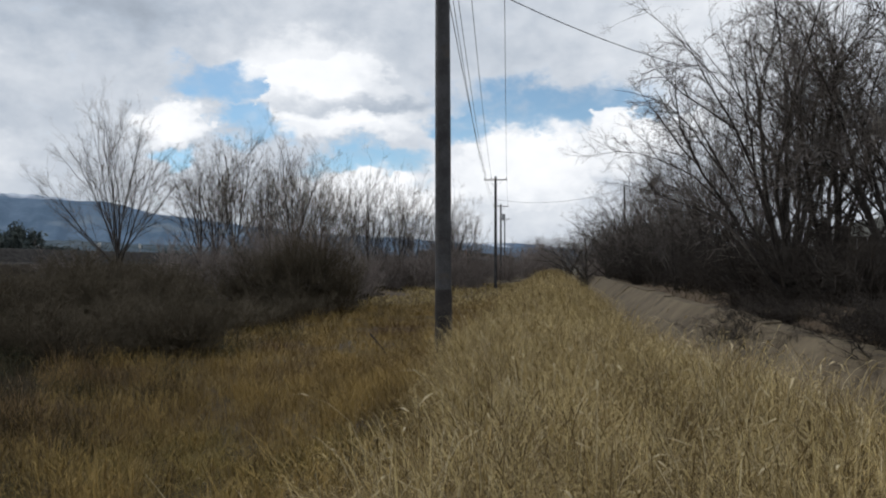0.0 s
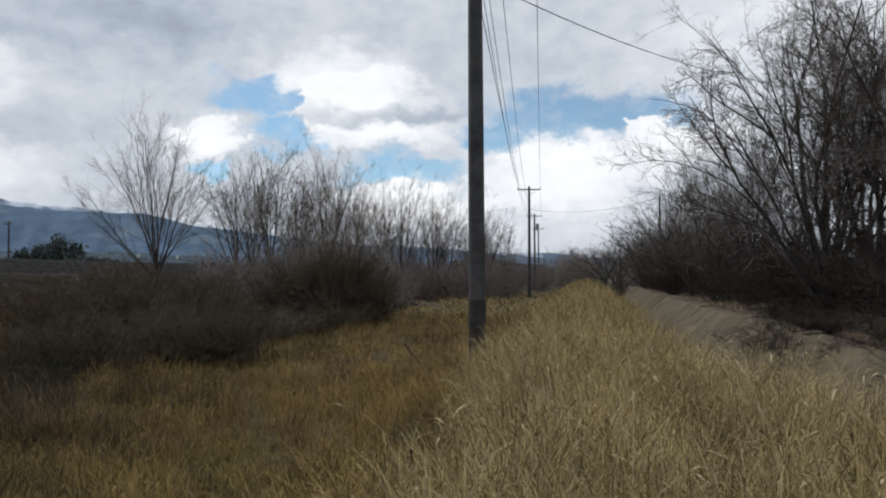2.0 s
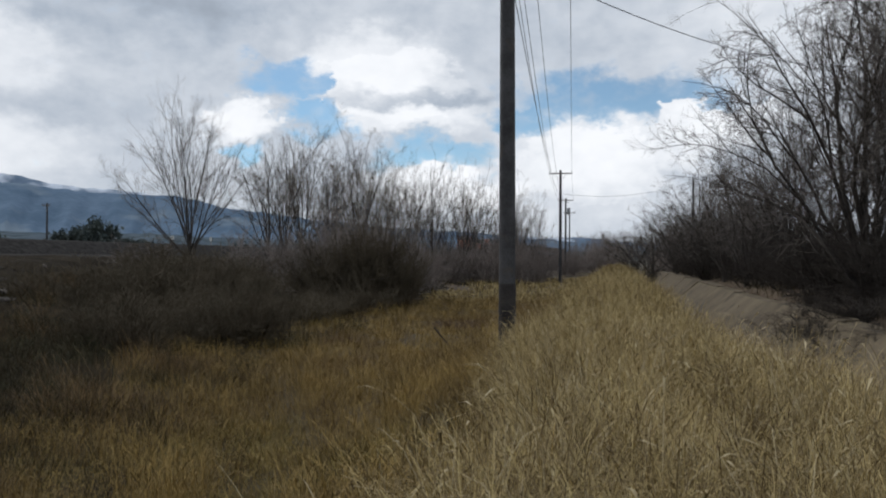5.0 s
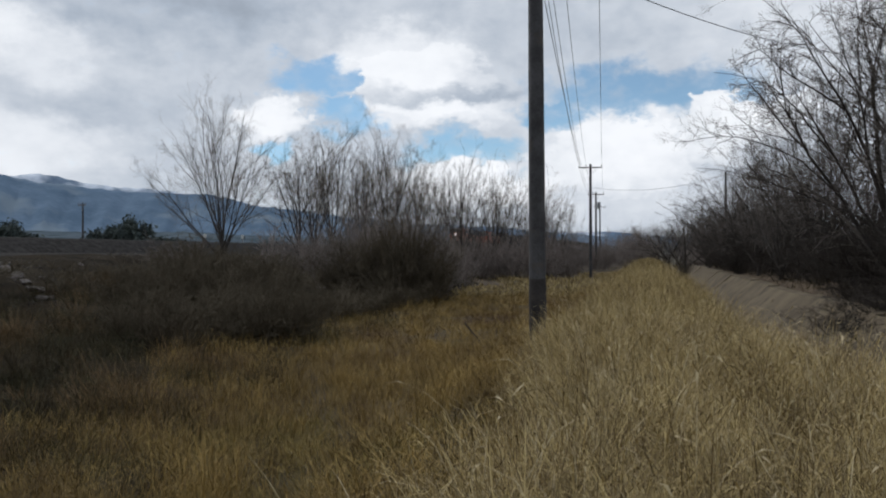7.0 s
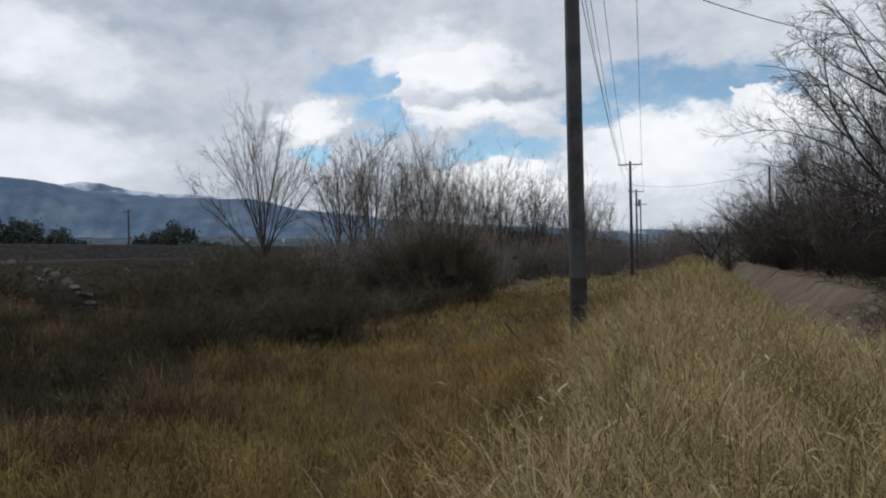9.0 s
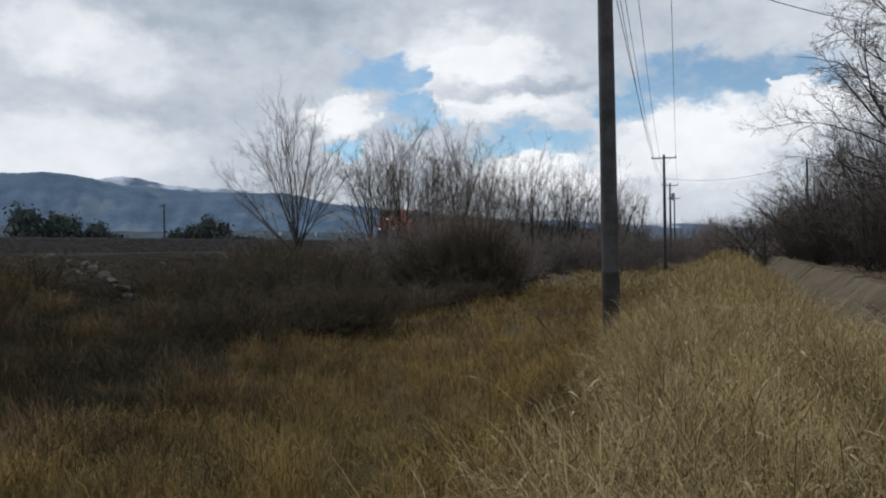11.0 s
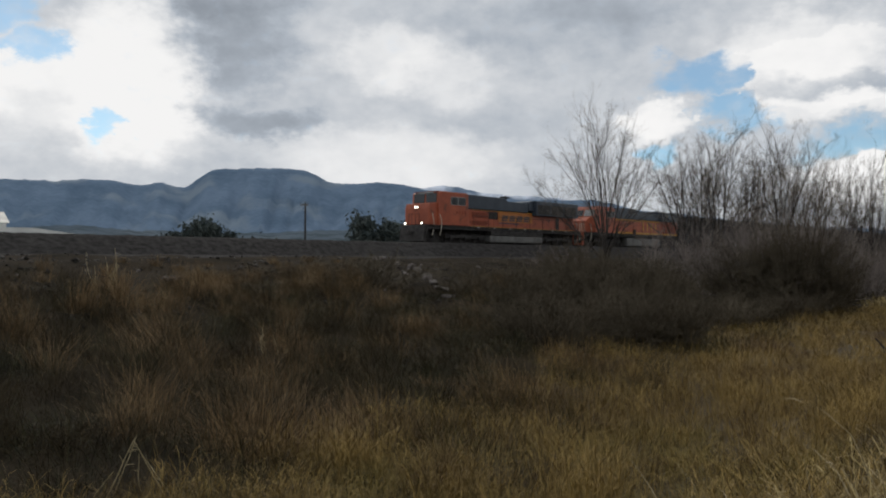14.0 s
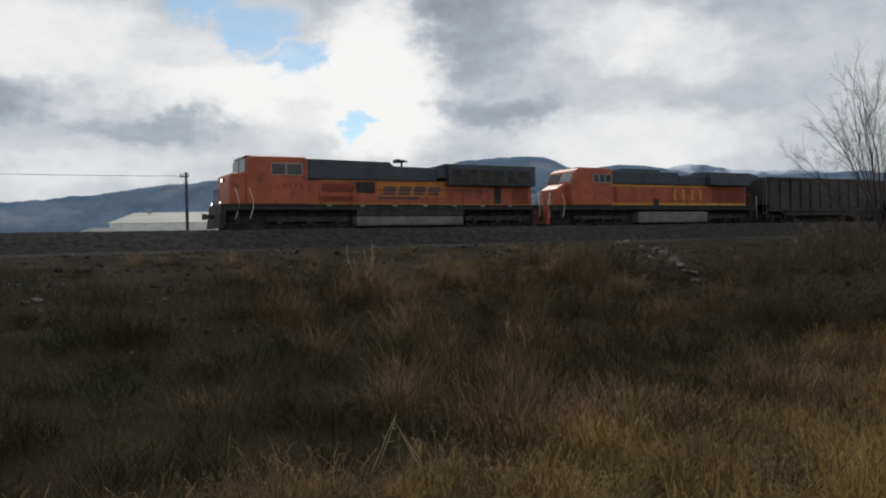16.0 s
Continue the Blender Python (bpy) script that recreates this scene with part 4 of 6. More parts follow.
# ---------------------------------------------------------------- grass and weeds
def blades(name, material, roots, height, width, bend, seed, label, heads=0.0, head_size=1.0, tangle=0.3, hook=0.0):
    """Arching tapered blades that fan out from their tufts, as one mesh; heads: the share that carries a seed head."""
    r = np.random.RandomState(seed)
    pts, fan, vigour = roots
    n = len(pts)
    h = height * vigour * r.uniform(0.6, 1.1, n)
    wd = width * r.uniform(0.7, 1.3, n)
    stray = r.rand(n) < tangle
    az = np.where(stray, r.uniform(0, 6.283, n), fan + r.normal(0, 0.55, n))
    tilt = r.uniform(0, 0.45, n) * min(1.0, bend) + np.where(stray, r.uniform(0, 0.5, n), 0)
    th = np.where(stray, r.uniform(0.9, 2.8, n), np.abs(r.normal(bend, bend * 0.75, n)) + 0.08)
    curl = r.normal(0, 0.12 + 0.35 * tangle, n)
    dx, dy = np.cos(az), np.sin(az)
    fa = az + r.uniform(0.7, 2.4, n)
    sx, sy = np.cos(fa) * wd / 2, np.sin(fa) * wd / 2
    V, tips = [], []
    rungs = ((0.0, 1.0), (0.42, 0.9), (0.75, 0.7), (1.0, 0.15))
    if hook:    # straight stems whose tips curl over
        rungs = ((0.0, 0.8), (0.62, 0.8), (0.84, 1.0), (0.94, 0.9), (1.0, 0.2))
        tilt = np.abs(r.normal(0, 0.16, n)) + np.where(stray, r.uniform(0, 0.55, n), 0)
        th = np.abs(r.normal(hook, hook * 0.5, n))
    out, up, last = np.zeros(n), np.zeros(n), 0.0
    for s, ww in rungs:
        if hook:
            mean = tilt + th * ((s + last) / 2) ** 4
            out, up = out + h * (s - last) * np.sin(mean), up + h * (s - last) * np.cos(mean)
        else:
            out, up = h * (np.cos(tilt) - np.cos(tilt + th * s)) / th, h * (np.sin(tilt + th * s) - np.sin(tilt)) / th
        last = s
        bow = curl * h * s * s * (0.4 if hook else 1)
        mid = np.stack([pts[:, 0] + dx * out - dy * bow, pts[:, 1] + dy * out + dx * bow, pts[:, 2] + up], 1)
        side = np.stack([sx * ww, sy * ww, 0 * sx], 1)
        V += [mid - side, mid + side]
        tips.append(mid)
    m = len(rungs)
    V = np.stack(V, 1)
    b = np.arange(n)[:, None] * 2 * m
    F = np.concatenate([b + 2 * k + np.array([[0, 1, 3, 2]]) for k in range(m - 1)])
    V = V.reshape(-1, 3)
    if heads:
        pick = np.where(r.rand(n) < heads)[0]
        tip = tips[-1][pick]
        way = tip - tips[-2][pick]
        way /= np.linalg.norm(way, axis=1)[:, None] + 1e-9
        droop = np.stack([dx[pick], dy[pick], -0.5 * np.ones(len(pick))], 1)
        hh = (head_size * r.uniform(0.05, 0.10, len(pick)))[:, None]
        mid, end = tip + way * hh * 0.6, tip + way * hh * 0.9 + droop * hh * 0.5
        for a2 in (0.0, 1.57):
            q = np.stack([np.cos(fa[pick] + a2), np.sin(fa[pick] + a2), np.zeros(len(pick))], 1) * 0.0045 * head_size
            base = len(V)
            V = np.concatenate([V, np.stack([tip, mid + q, end, mid - q], 1).reshape(-1, 3)])
            F = np.concatenate([F, base + np.arange(4 * len(pick)).reshape(-1, 4)])
    return tagged(part(name, arrays(name, V, F), material), label, "grass", kind="stuff")


def scatter(seed, n, test, x0, x1, y0, y1, clump, per, uneven=0.25):
    """Roots of tufts: places, the way each blade fans out, and each tuft's vigour."""
    r = np.random.RandomState(seed)
    m = n // per
    cx, cy = r.uniform(x0, x1, m), r.uniform(y0, y1, m)
    keep = test(cx, cy)
    cx, cy = cx[keep], cy[keep]
    m = len(cx)
    ox, oy = r.normal(0, clump, (m, per)), r.normal(0, clump, (m, per))
    x, y = (cx[:, None] + ox).ravel(), (cy[:, None] + oy).ravel()
    lean = r.normal(0, 0.5, (m, 1)) * clump, r.normal(0, 0.5, (m, 1)) * clump
    fan = np.arctan2((oy + lean[1]).ravel(), (ox + lean[0]).ravel())
    vigour = np.repeat(np.clip(np.exp(r.normal(0, uneven, m)), 0.45, 1.35), per)
    vigour = vigour * np.interp(slope_w(x, y), [0.28, 0.5], [1, 0.4])
    return np.stack([x, y, land(x, y) - 0.03], 1), fan, vigour


def berm_c(x, y):
    return x * BC - y * BS


def in_view(x, y):
    az = np.degrees(np.arctan2(-x, y))
    return (az > -33) & (az < 84) & (np.hypot(x, y) > np.interp(az, [2, 16], [1.4, 4.2]))


def make_grass():
    hummock = lambda x, y: ripple(x, y, 1.3, 28) + 0.6 * ripple(x, y, 0.6, 29)
    crest = lambda x, y: (berm_c(x, y) > np.interp(y, [4, 9], [-0.75, -1.4]) + 0.4 * ripple(x, y, 4, 21)) & (berm_c(x, y) < np.interp(y, [5, 12], [2.2, 1.5]) + 0.2 * ripple(x, y, 2, 22)) & in_view(x, y) & (hummock(x, y) > -0.95)
    lab = "tall dry straw-coloured grass on the berm"
    blades("tall_grass", M_GRASS, scatter(61, 430000, crest, -4, 5, 0, 12, 0.10, 60, 0.32), 0.78, 0.0026, 0.9, 62, lab, 0.12, tangle=0.45, hook=2.2)
    blades("tall_grass", M_GRASS, scatter(63, 190000, crest, -4, 8, 11, 32, 0.18, 34, 0.3), 0.80, 0.0044, 0.85, 64, lab, tangle=0.4, hook=1.9)
    blades("tall_grass", M_GRASS, scatter(65, 90000, crest, 0, 16, 31, 100, 0.24, 14), 0.8, 0.014, 1.0, 66, lab, tangle=0.4)
    blades("plumed_grass", M_PALE, scatter(60, 2400, crest, -4, 5, 0, 16, 0.05, 3, 0.12), 1.0, 0.0042, 0.7, 59, "pale plumed grass stalks standing above the berm grass", 0.9, 1.6, tangle=0.15, hook=1.3)
    blades("broken_grass", M_PALE, scatter(54, 42000, crest, -4, 5, 0, 10, 0.10, 8, 0.2), 0.82, 0.0030, 1.5, 53, "bleached bent grass blades tangled in the berm grass", tangle=0.5, hook=2.3)
    meadow = lambda x, y: (berm_c(x, y) < np.interp(y, [4, 9], [-0.5, -1.1]) + 0.4 * ripple(x, y, 4, 21)) & (x > toe_x(y) - 0.1 - 0.6 * ripple(x, y, 3, 23)) & in_view(x, y) & (path_away(x, y) > 1.2) & (hummock(x, y) > -0.8)
    lab = "matted golden-brown dry grass in the ditch"
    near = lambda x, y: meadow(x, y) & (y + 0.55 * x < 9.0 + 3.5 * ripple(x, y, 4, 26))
    blades("meadow_grass", M_MEADOW, scatter(67, 90000, lambda x, y: meadow(x, y) & ~near(x, y), -11, 2, 0, 20, 0.16, 46, 0.42), 0.56, 0.0046, 1.9, 68, lab, tangle=0.6, hook=2.1)
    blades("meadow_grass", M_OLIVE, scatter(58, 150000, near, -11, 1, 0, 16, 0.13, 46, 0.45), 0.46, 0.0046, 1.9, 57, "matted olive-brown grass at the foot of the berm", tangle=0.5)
    tops = lambda x, y: near(x, y) & (hummock(x, y) + 0.5 * ripple(x, y, 3, 33) > 0.4 - 0.5 * step(-3.5, -5.5, x) * step(12, 8, y))
    blades("meadow_grass", M_MEADOW, scatter(52, 140000, tops, -11, 1, 0, 16, 0.24, 170, 0.25), 0.66, 0.0042, 2.2, 51, "golden curled tufts among the olive-brown grass", tangle=0.75, hook=2.5)
    blades("meadow_grass", M_MEADOW, scatter(69, 70000, meadow, -11, 4, 19, 48, 0.2, 30, 0.35), 0.55, 0.010, 1.6, 70, lab, tangle=0.4)
    # past 47 m paler straw colour makes up for haze and self-shaded blades
    blades("meadow_grass", M_GRASS, scatter(71, 30000, meadow, -11, 11, 47, 105, 0.25, 8), 0.5, 0.04, 1.2, 72, lab)

    # brown weeds on the railway bank, thick below and thin towards the track
    def bank(x, y, low=False):
        w = slope_w(x, y)
        r = np.random.RandomState(5)
        az = np.degrees(np.arctan2(-x, y))
        rubble = (az > 31.5) & (az < 39) & (w > 0.27)
        return (w > -0.08) & (w < 0.6) & ~rubble & in_view(x, y) & (r.rand(len(x)) < np.interp(w, [-0.08, 0.05, 0.27, 0.38, 0.6], [0.4, 1, 0.7, 0.16, 0.03]) * (1 if low else np.interp(y, [3, 9, 12, 18], [0.4, 1, 1, 0.5]))) & (ripple(x, y, 5, 24) + 0.5 * hummock(x, y) > -0.75)

    lab = "dark brown dead weeds on the railway bank"
    blades("bank_weed", M_WEED, scatter(73, 190000, bank, -26, -4, -2, 24, 0.25, 240, 0.4), 0.78, 0.0046, 1.3, 74, lab, tangle=0.4)
    blades("bank_weed", M_WEED, scatter(47, 60000, bank, -26, -4, -2, 24, 0.25, 30, 0.4), 0.34, 0.005, 1.5, 46, lab, tangle=0.6)
    blades("bank_weed", M_WEED, scatter(75, 70000, bank, -42, -5, 22, 90, 0.35, 30, 0.4), 0.75, 0.018, 0.9, 76, lab)
    green = lambda x, y: bank(x, y, True) & (ripple(x, y, 3, 25) > 0.1 - 0.9 * step(9, 4, y) - 0.9 * step(8, 12, y) * (slope_w(x, y) < 0.3))
    blades("bank_weed", M_GREENWEED, scatter(77, 120000, green, -24, -5, -2, 30, 0.27, 160, 0.4), 0.6, 0.006, 1.4, 78, "olive-green low weeds on the railway bank", tangle=0.4)
    rubble = lambda x, y: (np.abs(np.degrees(np.arctan2(-x, y)) - 35.2) < 3.6) & (slope_w(x, y) > 0.24)
    tuft = lambda x, y: ~rubble(x, y) & (slope_w(x, y) > -0.03) & (slope_w(x, y) < 0.34) & in_view(x, y) & (ripple(x, y, 4, 27) > 0.45 - 0.6 * step(4, 7, y) + 0.8 * step(12, 17, y) * (slope_w(x, y) < 0.25) + 0.6 * step(50, 60, np.degrees(np.arctan2(-x, y))))
    blades("bank_weed", M_RUSSET, scatter(56, 120000, tuft, -22, -5, 2, 30, 0.22, 200, 0.35), 0.84, 0.0052, 0.9, 55, "russet tufts of tall dead grass on the railway bank", tangle=0.2)

    # single bunches that stand on the bare top of the bank
    def bunch(x, y):
        w = slope_w(x, y)
        return (w > 0.22) & (w < 0.5) & ~rubble(x, y) & in_view(x, y) & (ripple(x, y, 3.5, 30) > 0.55 - 0.65 * step(5, 11, y) + 0.5 * step(54, 64, np.degrees(np.arctan2(-x, y))))

    blades("bunch_grass", M_RUSSET, scatter(50, 52000, bunch, -26, -8, 1, 32, 0.13, 150, 0.3), 0.85, 0.006, 0.75, 49, "light-brown bunch grass on the bare top of the railway bank", tangle=0.12)
    far = lambda x, y: (berm_c(x, y) > 6.0) & (berm_c(x, y) < 11) & in_view(x, y)
    blades("bank_grass", M_WEED, scatter(79, 30000, far, 4, 32, 14, 110, 0.2, 8), 0.45, 0.02, 0.8, 80, "short brown dry grass under the canal thicket")


make_grass()


# ---------------------------------------------------------------- poles and wires
def utility_pole(height, r0, arm, transformer=False, lean=0.0):
    thing = holder("utility_pole")
    part("shaft", tube_mesh("shaft", [(np.array([(0, 0, -1.0), (lean * 0.5, 0, height * 0.5), (lean, 0, height)]), np.array([r0, r0 * 0.88, r0 * 0.70]))], 20), M_POLE, thing)
    bm = bmesh.new()
    rod(bm, (lean, 0, height - 0.01), (lean, 0, height + 0.03), r0 * 0.69, 20, r0 * 0.5)
    part("cap", bm, M_STEEL, thing)
    if arm:
        z = height - 0.35
        part("crossarm", boxes((lean - arm / 2, lean + arm / 2, -r0 - 0.09, -r0 + 0.02, z - 0.06, z + 0.06), bevel=0.012), M_ARM, thing)
        for s in (-1, 1):
            bm = bmesh.new()
            rod(bm, (lean, -r0 - 0.03, z - 0.75), (lean + s * arm * 0.3, -r0 - 0.07, z - 0.05), 0.018, 6)
            part("brace", bm, M_STEEL, thing)
        for f in (-0.47, -0.18, 0.47):
            bm = bmesh.new()
            x = lean + f * arm
            rod(bm, (x, -r0 - 0.035, z + 0.06), (x, -r0 - 0.035, z + 0.16), 0.02, 8)
            for k in range(3):
                rod(bm, (x, -r0 - 0.035, z + 0.15 + k * 0.05), (x, -r0 - 0.035, z + 0.19 + k * 0.05), 0.06 - k * 0.012, 10, 0.045 - k * 0.01)
            part("insulator", bm, M_PORCELAIN, thing)
    if transformer:
        bm = bmesh.new()
        rod(bm, (lean + 0.45, 0, height - 2.6), (lean + 0.45, 0, height - 1.6), 0.26, 16)
        rod(bm, (lean + 0.45, 0, height - 1.6), (lean + 0.45, 0, height - 1.52), 0.28, 16, 0.2)
        part("transformer", bm, M_STEEL, thing)
        part("bracket", boxes((lean, lean + 0.4, -0.04, 0.04, height - 2.2, height - 2.1)), M_STEEL, thing)
    return thing


def sag(p, q, dip, n=24):
    k = np.linspace(0, 1, n)[:, None]
    pts = np.array(p) + (np.array(q) - np.array(p)) * k
    pts[:, 2] -= dip * 4 * (k * (1 - k))[:, 0]
    return pts


def wire(p, q, dip, r=0.012, label="thin dark overhead wire"):
    pts = sag(p, q, dip)
    tagged(part("overhead_wire", tube_mesh("overhead_wire", [(pts, np.full(len(pts), r))], 5), M_WIRE), label, "wire", "overhead wires")


P1 = (0.0, 15.4)
P2 = polar(-3.66, 85)
P3 = polar(-4.03, 128)
P4 = polar(-4.30, 172)


def make_poles():
    z1, z2 = land_at(*P1), land_at(*P2)
    h1, h2 = 10.9 - z1, 1.6 + 85 * math.tan(radians(6.18)) - z2
    a = utility_pole(h1, 0.165, 2.44, lean=-0.05)
    a.matrix_basis = Matrix.Translation((*P1, z1)) @ pose(0, 0, 0, 0, 0, -4.4)
    # thin sleeve in a darker colour round the lowest 1.5 m
    part("tarred_butt", tube_mesh("tarred_butt", [(np.array([(0, 0, -1.0), (-0.004, 0, 0.9), (-0.006, 0, 1.3), (-0.007, 0, 1.5)]), np.array([0.170, 0.168, 0.166, 0.1615]))], 20), M_BUTT, a, "darker lower length of the pole")
    tagged(a, "tall dark creosoted wooden utility pole in dry grass", "utility pole", "utility poles")
    b = utility_pole(h2, 0.17, 2.44)
    b.matrix_basis = Matrix.Translation((*P2, z2)) @ pose(0, 0, 0, 0, 0, -4.4)
    tagged(b, "dark wooden utility pole with a wooden crossarm", "utility pole", "utility poles")
    for (x, y), el, tr in ((P3, 4.24, True), (P4, 3.32, False)):
        z = land_at(x, y)
        h = 1.6 + math.hypot(x, y) * math.tan(radians(el)) - z
        c = utility_pole(h, 0.17, 2.44, tr)
        c.matrix_basis = Matrix.Translation((x, y, z)) @ pose(0, 0, 0, 0, 0, -4.4)
        tagged(c, "distant wooden utility pole" + (" with a grey transformer" if tr else ""), "utility pole", "utility poles")
    t1, t2 = 10.9, z2 + h2
    for x0, dz, x1, dz1, dip in ((-0.47, -0.1, -1.15, -0.1, 1.0), (-0.30, -0.1, -0.95, -0.1, 1.0), (0.1, 0.05, -0.44, -0.1, 0.9), (1.10, -0.1, 1.15, -0.1, 0.9), (-0.40, -1.7, -0.2, -2.3, 1.2)):
        wire((P1[0] + x0, P1[1] - 0.2, t1 + dz), (P2[0] + x1, P2[1] - 0.2, t2 + dz1), dip)
        wire((P1[0] + x0, P1[1] - 0.2, t1 + dz), (P1[0] + x0 - 5.0, P1[1] - 65, t1 + dz), dip)
    for x1 in (-1.15, -0.44, 1.15):
        wire((P2[0] + x1, P2[1], t2 - 0.1), (P3[0] + x1, P3[1], 1.6 + 128 * math.tan(radians(4.24)) - 0.1), 0.5)
    # service drop into the trees, with its pole
    sx, sy = polar(-23.0, 33)
    zs = land_at(sx, sy)
    s = utility_pole(1.6 + 33 * math.tan(radians(12.4)) - zs, 0.105, 0)
    s.matrix_basis = Matrix.Translation((sx, sy, zs))
    tagged(s, "slim wooden service pole among the canal trees", "utility pole", "utility poles")
    wire((P1[0], P1[1], 7.3), (sx, sy, 1.6 + 33 * math.tan(radians(12.4)) - 0.2), 0.62, 0.011)
    s2 = polar(-12.6, 84)
    z3 = land_at(*s2)
    m = utility_pole(1.6 + 84 * math.tan(radians(5.4)) - z3, 0.13, 0)
    m.matrix_basis = Matrix.Translation((*s2, z3))
    tagged(m, "slim wooden service pole behind the thicket", "utility pole", "utility poles")
    wire((P2[0], P2[1], t2 - 2.4), (s2[0], s2[1], 1.6 + 84 * math.tan(radians(5.4)) - 0.2), 0.8, 0.014)
    # poles across the railway
    for az, d, el, arm in ((67.84, 72, 5.42, 0.9), (43.0, 100, 3.85, 1.2), (30.7, 118, 3.35, 1.2)):
        x, y = polar(az, d)
        z = land_at(x, y)
        c = utility_pole(1.6 + d * math.tan(radians(el)) - z, 0.15, arm)
        c.matrix_basis = Matrix.Translation((x, y, z)) @ pose(0, 0, 0, 0, 0, az - 40)
        tagged(c, "dark wooden pole with a short arm across the railway", "utility pole", "poles across the railway")
    x, y = polar(67.84, 72)
    top = 1.6 + 72 * math.tan(radians(5.42)) - 0.3
    wire((x, y, top), (x - 22, y - 46, top + 2.0), 0.4, 0.02)


make_poles()


# ---------------------------------------------------------------- train
WHEEL_R = 0.53
WHEELSETS = []


def truck(parent, x, axles, pitch):
    t = part("truck", boxes(*((x - pitch * (axles - 1) / 2 - 0.75, x + pitch * (axles - 1) / 2 + 0.75, s * 1.02 - 0.07, s * 1.02 + 0.07, 0.52, 0.82) for s in (-1, 1)),
             (x - 0.3, x + 0.3, -1.0, 1.0, 0.55, 0.85), bevel=0.03), M_UNDER, parent)
    for k in range(axles):
        ax = x + (k - (axles - 1) / 2) * pitch
        bm = bmesh.new()
        rod(bm, (0, -0.85, 0), (0, 0.85, 0), 0.09, 10)
        for s in (-1, 1):
            rod(bm, (0, s * 0.70, 0), (0, s * 0.82, 0), WHEEL_R, 24)
            rod(bm, (0, s * 0.68, 0), (0, s * 0.71, 0), WHEEL_R + 0.03, 24)
            for q in range(6):
                c, n = math.cos(q * 1.047), math.sin(q * 1.047)
                rod(bm, (c * 0.16, s * 0.83, n * 0.16), (c * 0.44, s * 0.83, n * 0.44), 0.03, 5)
        w = part("wheelset", bm, M_UNDER, t)
        w.matrix_basis = pose(ax, 0, WHEEL_R)
        for s in (-1, 1):
            part("axle_box", boxes((ax - 0.17, ax + 0.17, s * 1.1 - 0.08, s * 1.1 + 0.08, 0.38, 0.72), bevel=0.03), M_UNDER, t)
        WHEELSETS.append((w, ax, len(WHEELSETS)))
    return t


def coupler(parent, x, s):
    bm = boxes((min(x, x + s * 0.75), max(x, x + s * 0.75), -0.11, 0.11, 0.78, 1.0), (min(x + s * 0.6, x + s * 0.85), max(x + s * 0.6, x + s * 0.85), -0.17, 0.17, 0.72, 1.06), bevel=0.03)
    part("coupler", bm, M_UNDER, parent)


def lamp_disc(name, parent, x, y, z, r):
    bm = bmesh.new()
    rod(bm, (x + 0.02, y, z), (x + 0.034, y, z), r, 14)
    ring = bmesh.new()
    rod(ring, (x - 0.06, y, z), (x + 0.03, y, z), r * 1.35, 14)
    housing = part(name, ring, M_UNDER, parent)
    part("lens", bm, M_HEAD, housing)


def windows(parent, rows, y, name="side_window"):
    for x0, x1, z0, z1 in rows:
        for s in (-1, 1):
            f = part(name, boxes((x0 - 0.05, x1 + 0.05, s * y - 0.02, s * y + 0.02, z0 - 0.05, z1 + 0.05), bevel=0.01), M_WINFRAME, parent)
            part("pane", boxes((x0, x1, s * (y + 0.022) - 0.008, s * (y + 0.022) + 0.008, z0, z1)), M_GLASS, f)


def handrail(parent, x0, x1, y, z0, z1, posts, m):
    for s in (-1, 1):
        bm = bmesh.new()
        rod(bm, (x0, s * y, z1), (x1, s * y, z1), 0.02, 6)
        for k in range(posts):
            x = x0 + (x1 - x0) * k / (posts - 1)
            rod(bm, (x, s * y, z0), (x, s * y, z1), 0.018, 6)
        part("handrail", bm, m, parent)


def grab(parent, x, y, z0, z1, bow, m):
    """A bowed vertical grab rail."""
    k = np.linspace(0, 1, 9)
    pts = np.stack([x - bow * np.sin(k * 3.1416), np.full(9, y), z0 + (z1 - z0) * k], 1)
    part("grab_rail", tube_mesh("grab_rail", [(pts, np.full(9, 0.028))], 6), m, parent)


def steps(parent, x, s):
    for y in (-1.38, 1.38):
        bm = boxes(*((x - 0.35, x + 0.35, y - 0.16, y + 0.16, z - 0.03, z) for z in (0.45, 0.82, 1.18)), (x - 0.40, x - 0.36, y - 0.18, y + 0.18, 0.4, 1.5), (x + 0.36, x + 0.40, y - 0.18, y + 0.18, 0.4, 1.5))
        part("steps", bm, M_UNDER, parent)


def louvres(parent, x0, x1, z0, z1, y, n, m, label=""):
    for s in (-1, 1):
        bm = boxes((x0, x1, s * y - 0.015, s * y + 0.015, z0, z1))
        for k in range(n):
            z = z0 + (z1 - z0) * (k + 0.5) / n
            box(bm, x0 + 0.04, x1 - 0.04, s * (y + 0.02) - 0.015, s * (y + 0.02) + 0.015, z - 0.02, z + 0.02)
        part("louvre", bm, m, parent, label)


def doors(parent, x0, x1, n, z0, z1, y, m):
    for s in (-1, 1):
        for k in range(n):
            a, b = x0 + (x1 - x0) * k / n + 0.015, x0 + (x1 - x0) * (k + 1) / n - 0.015
            part("hood_door", boxes((a, b, s * y - 0.012, s * y + 0.012, z0, z1), bevel=0.006), m, parent)


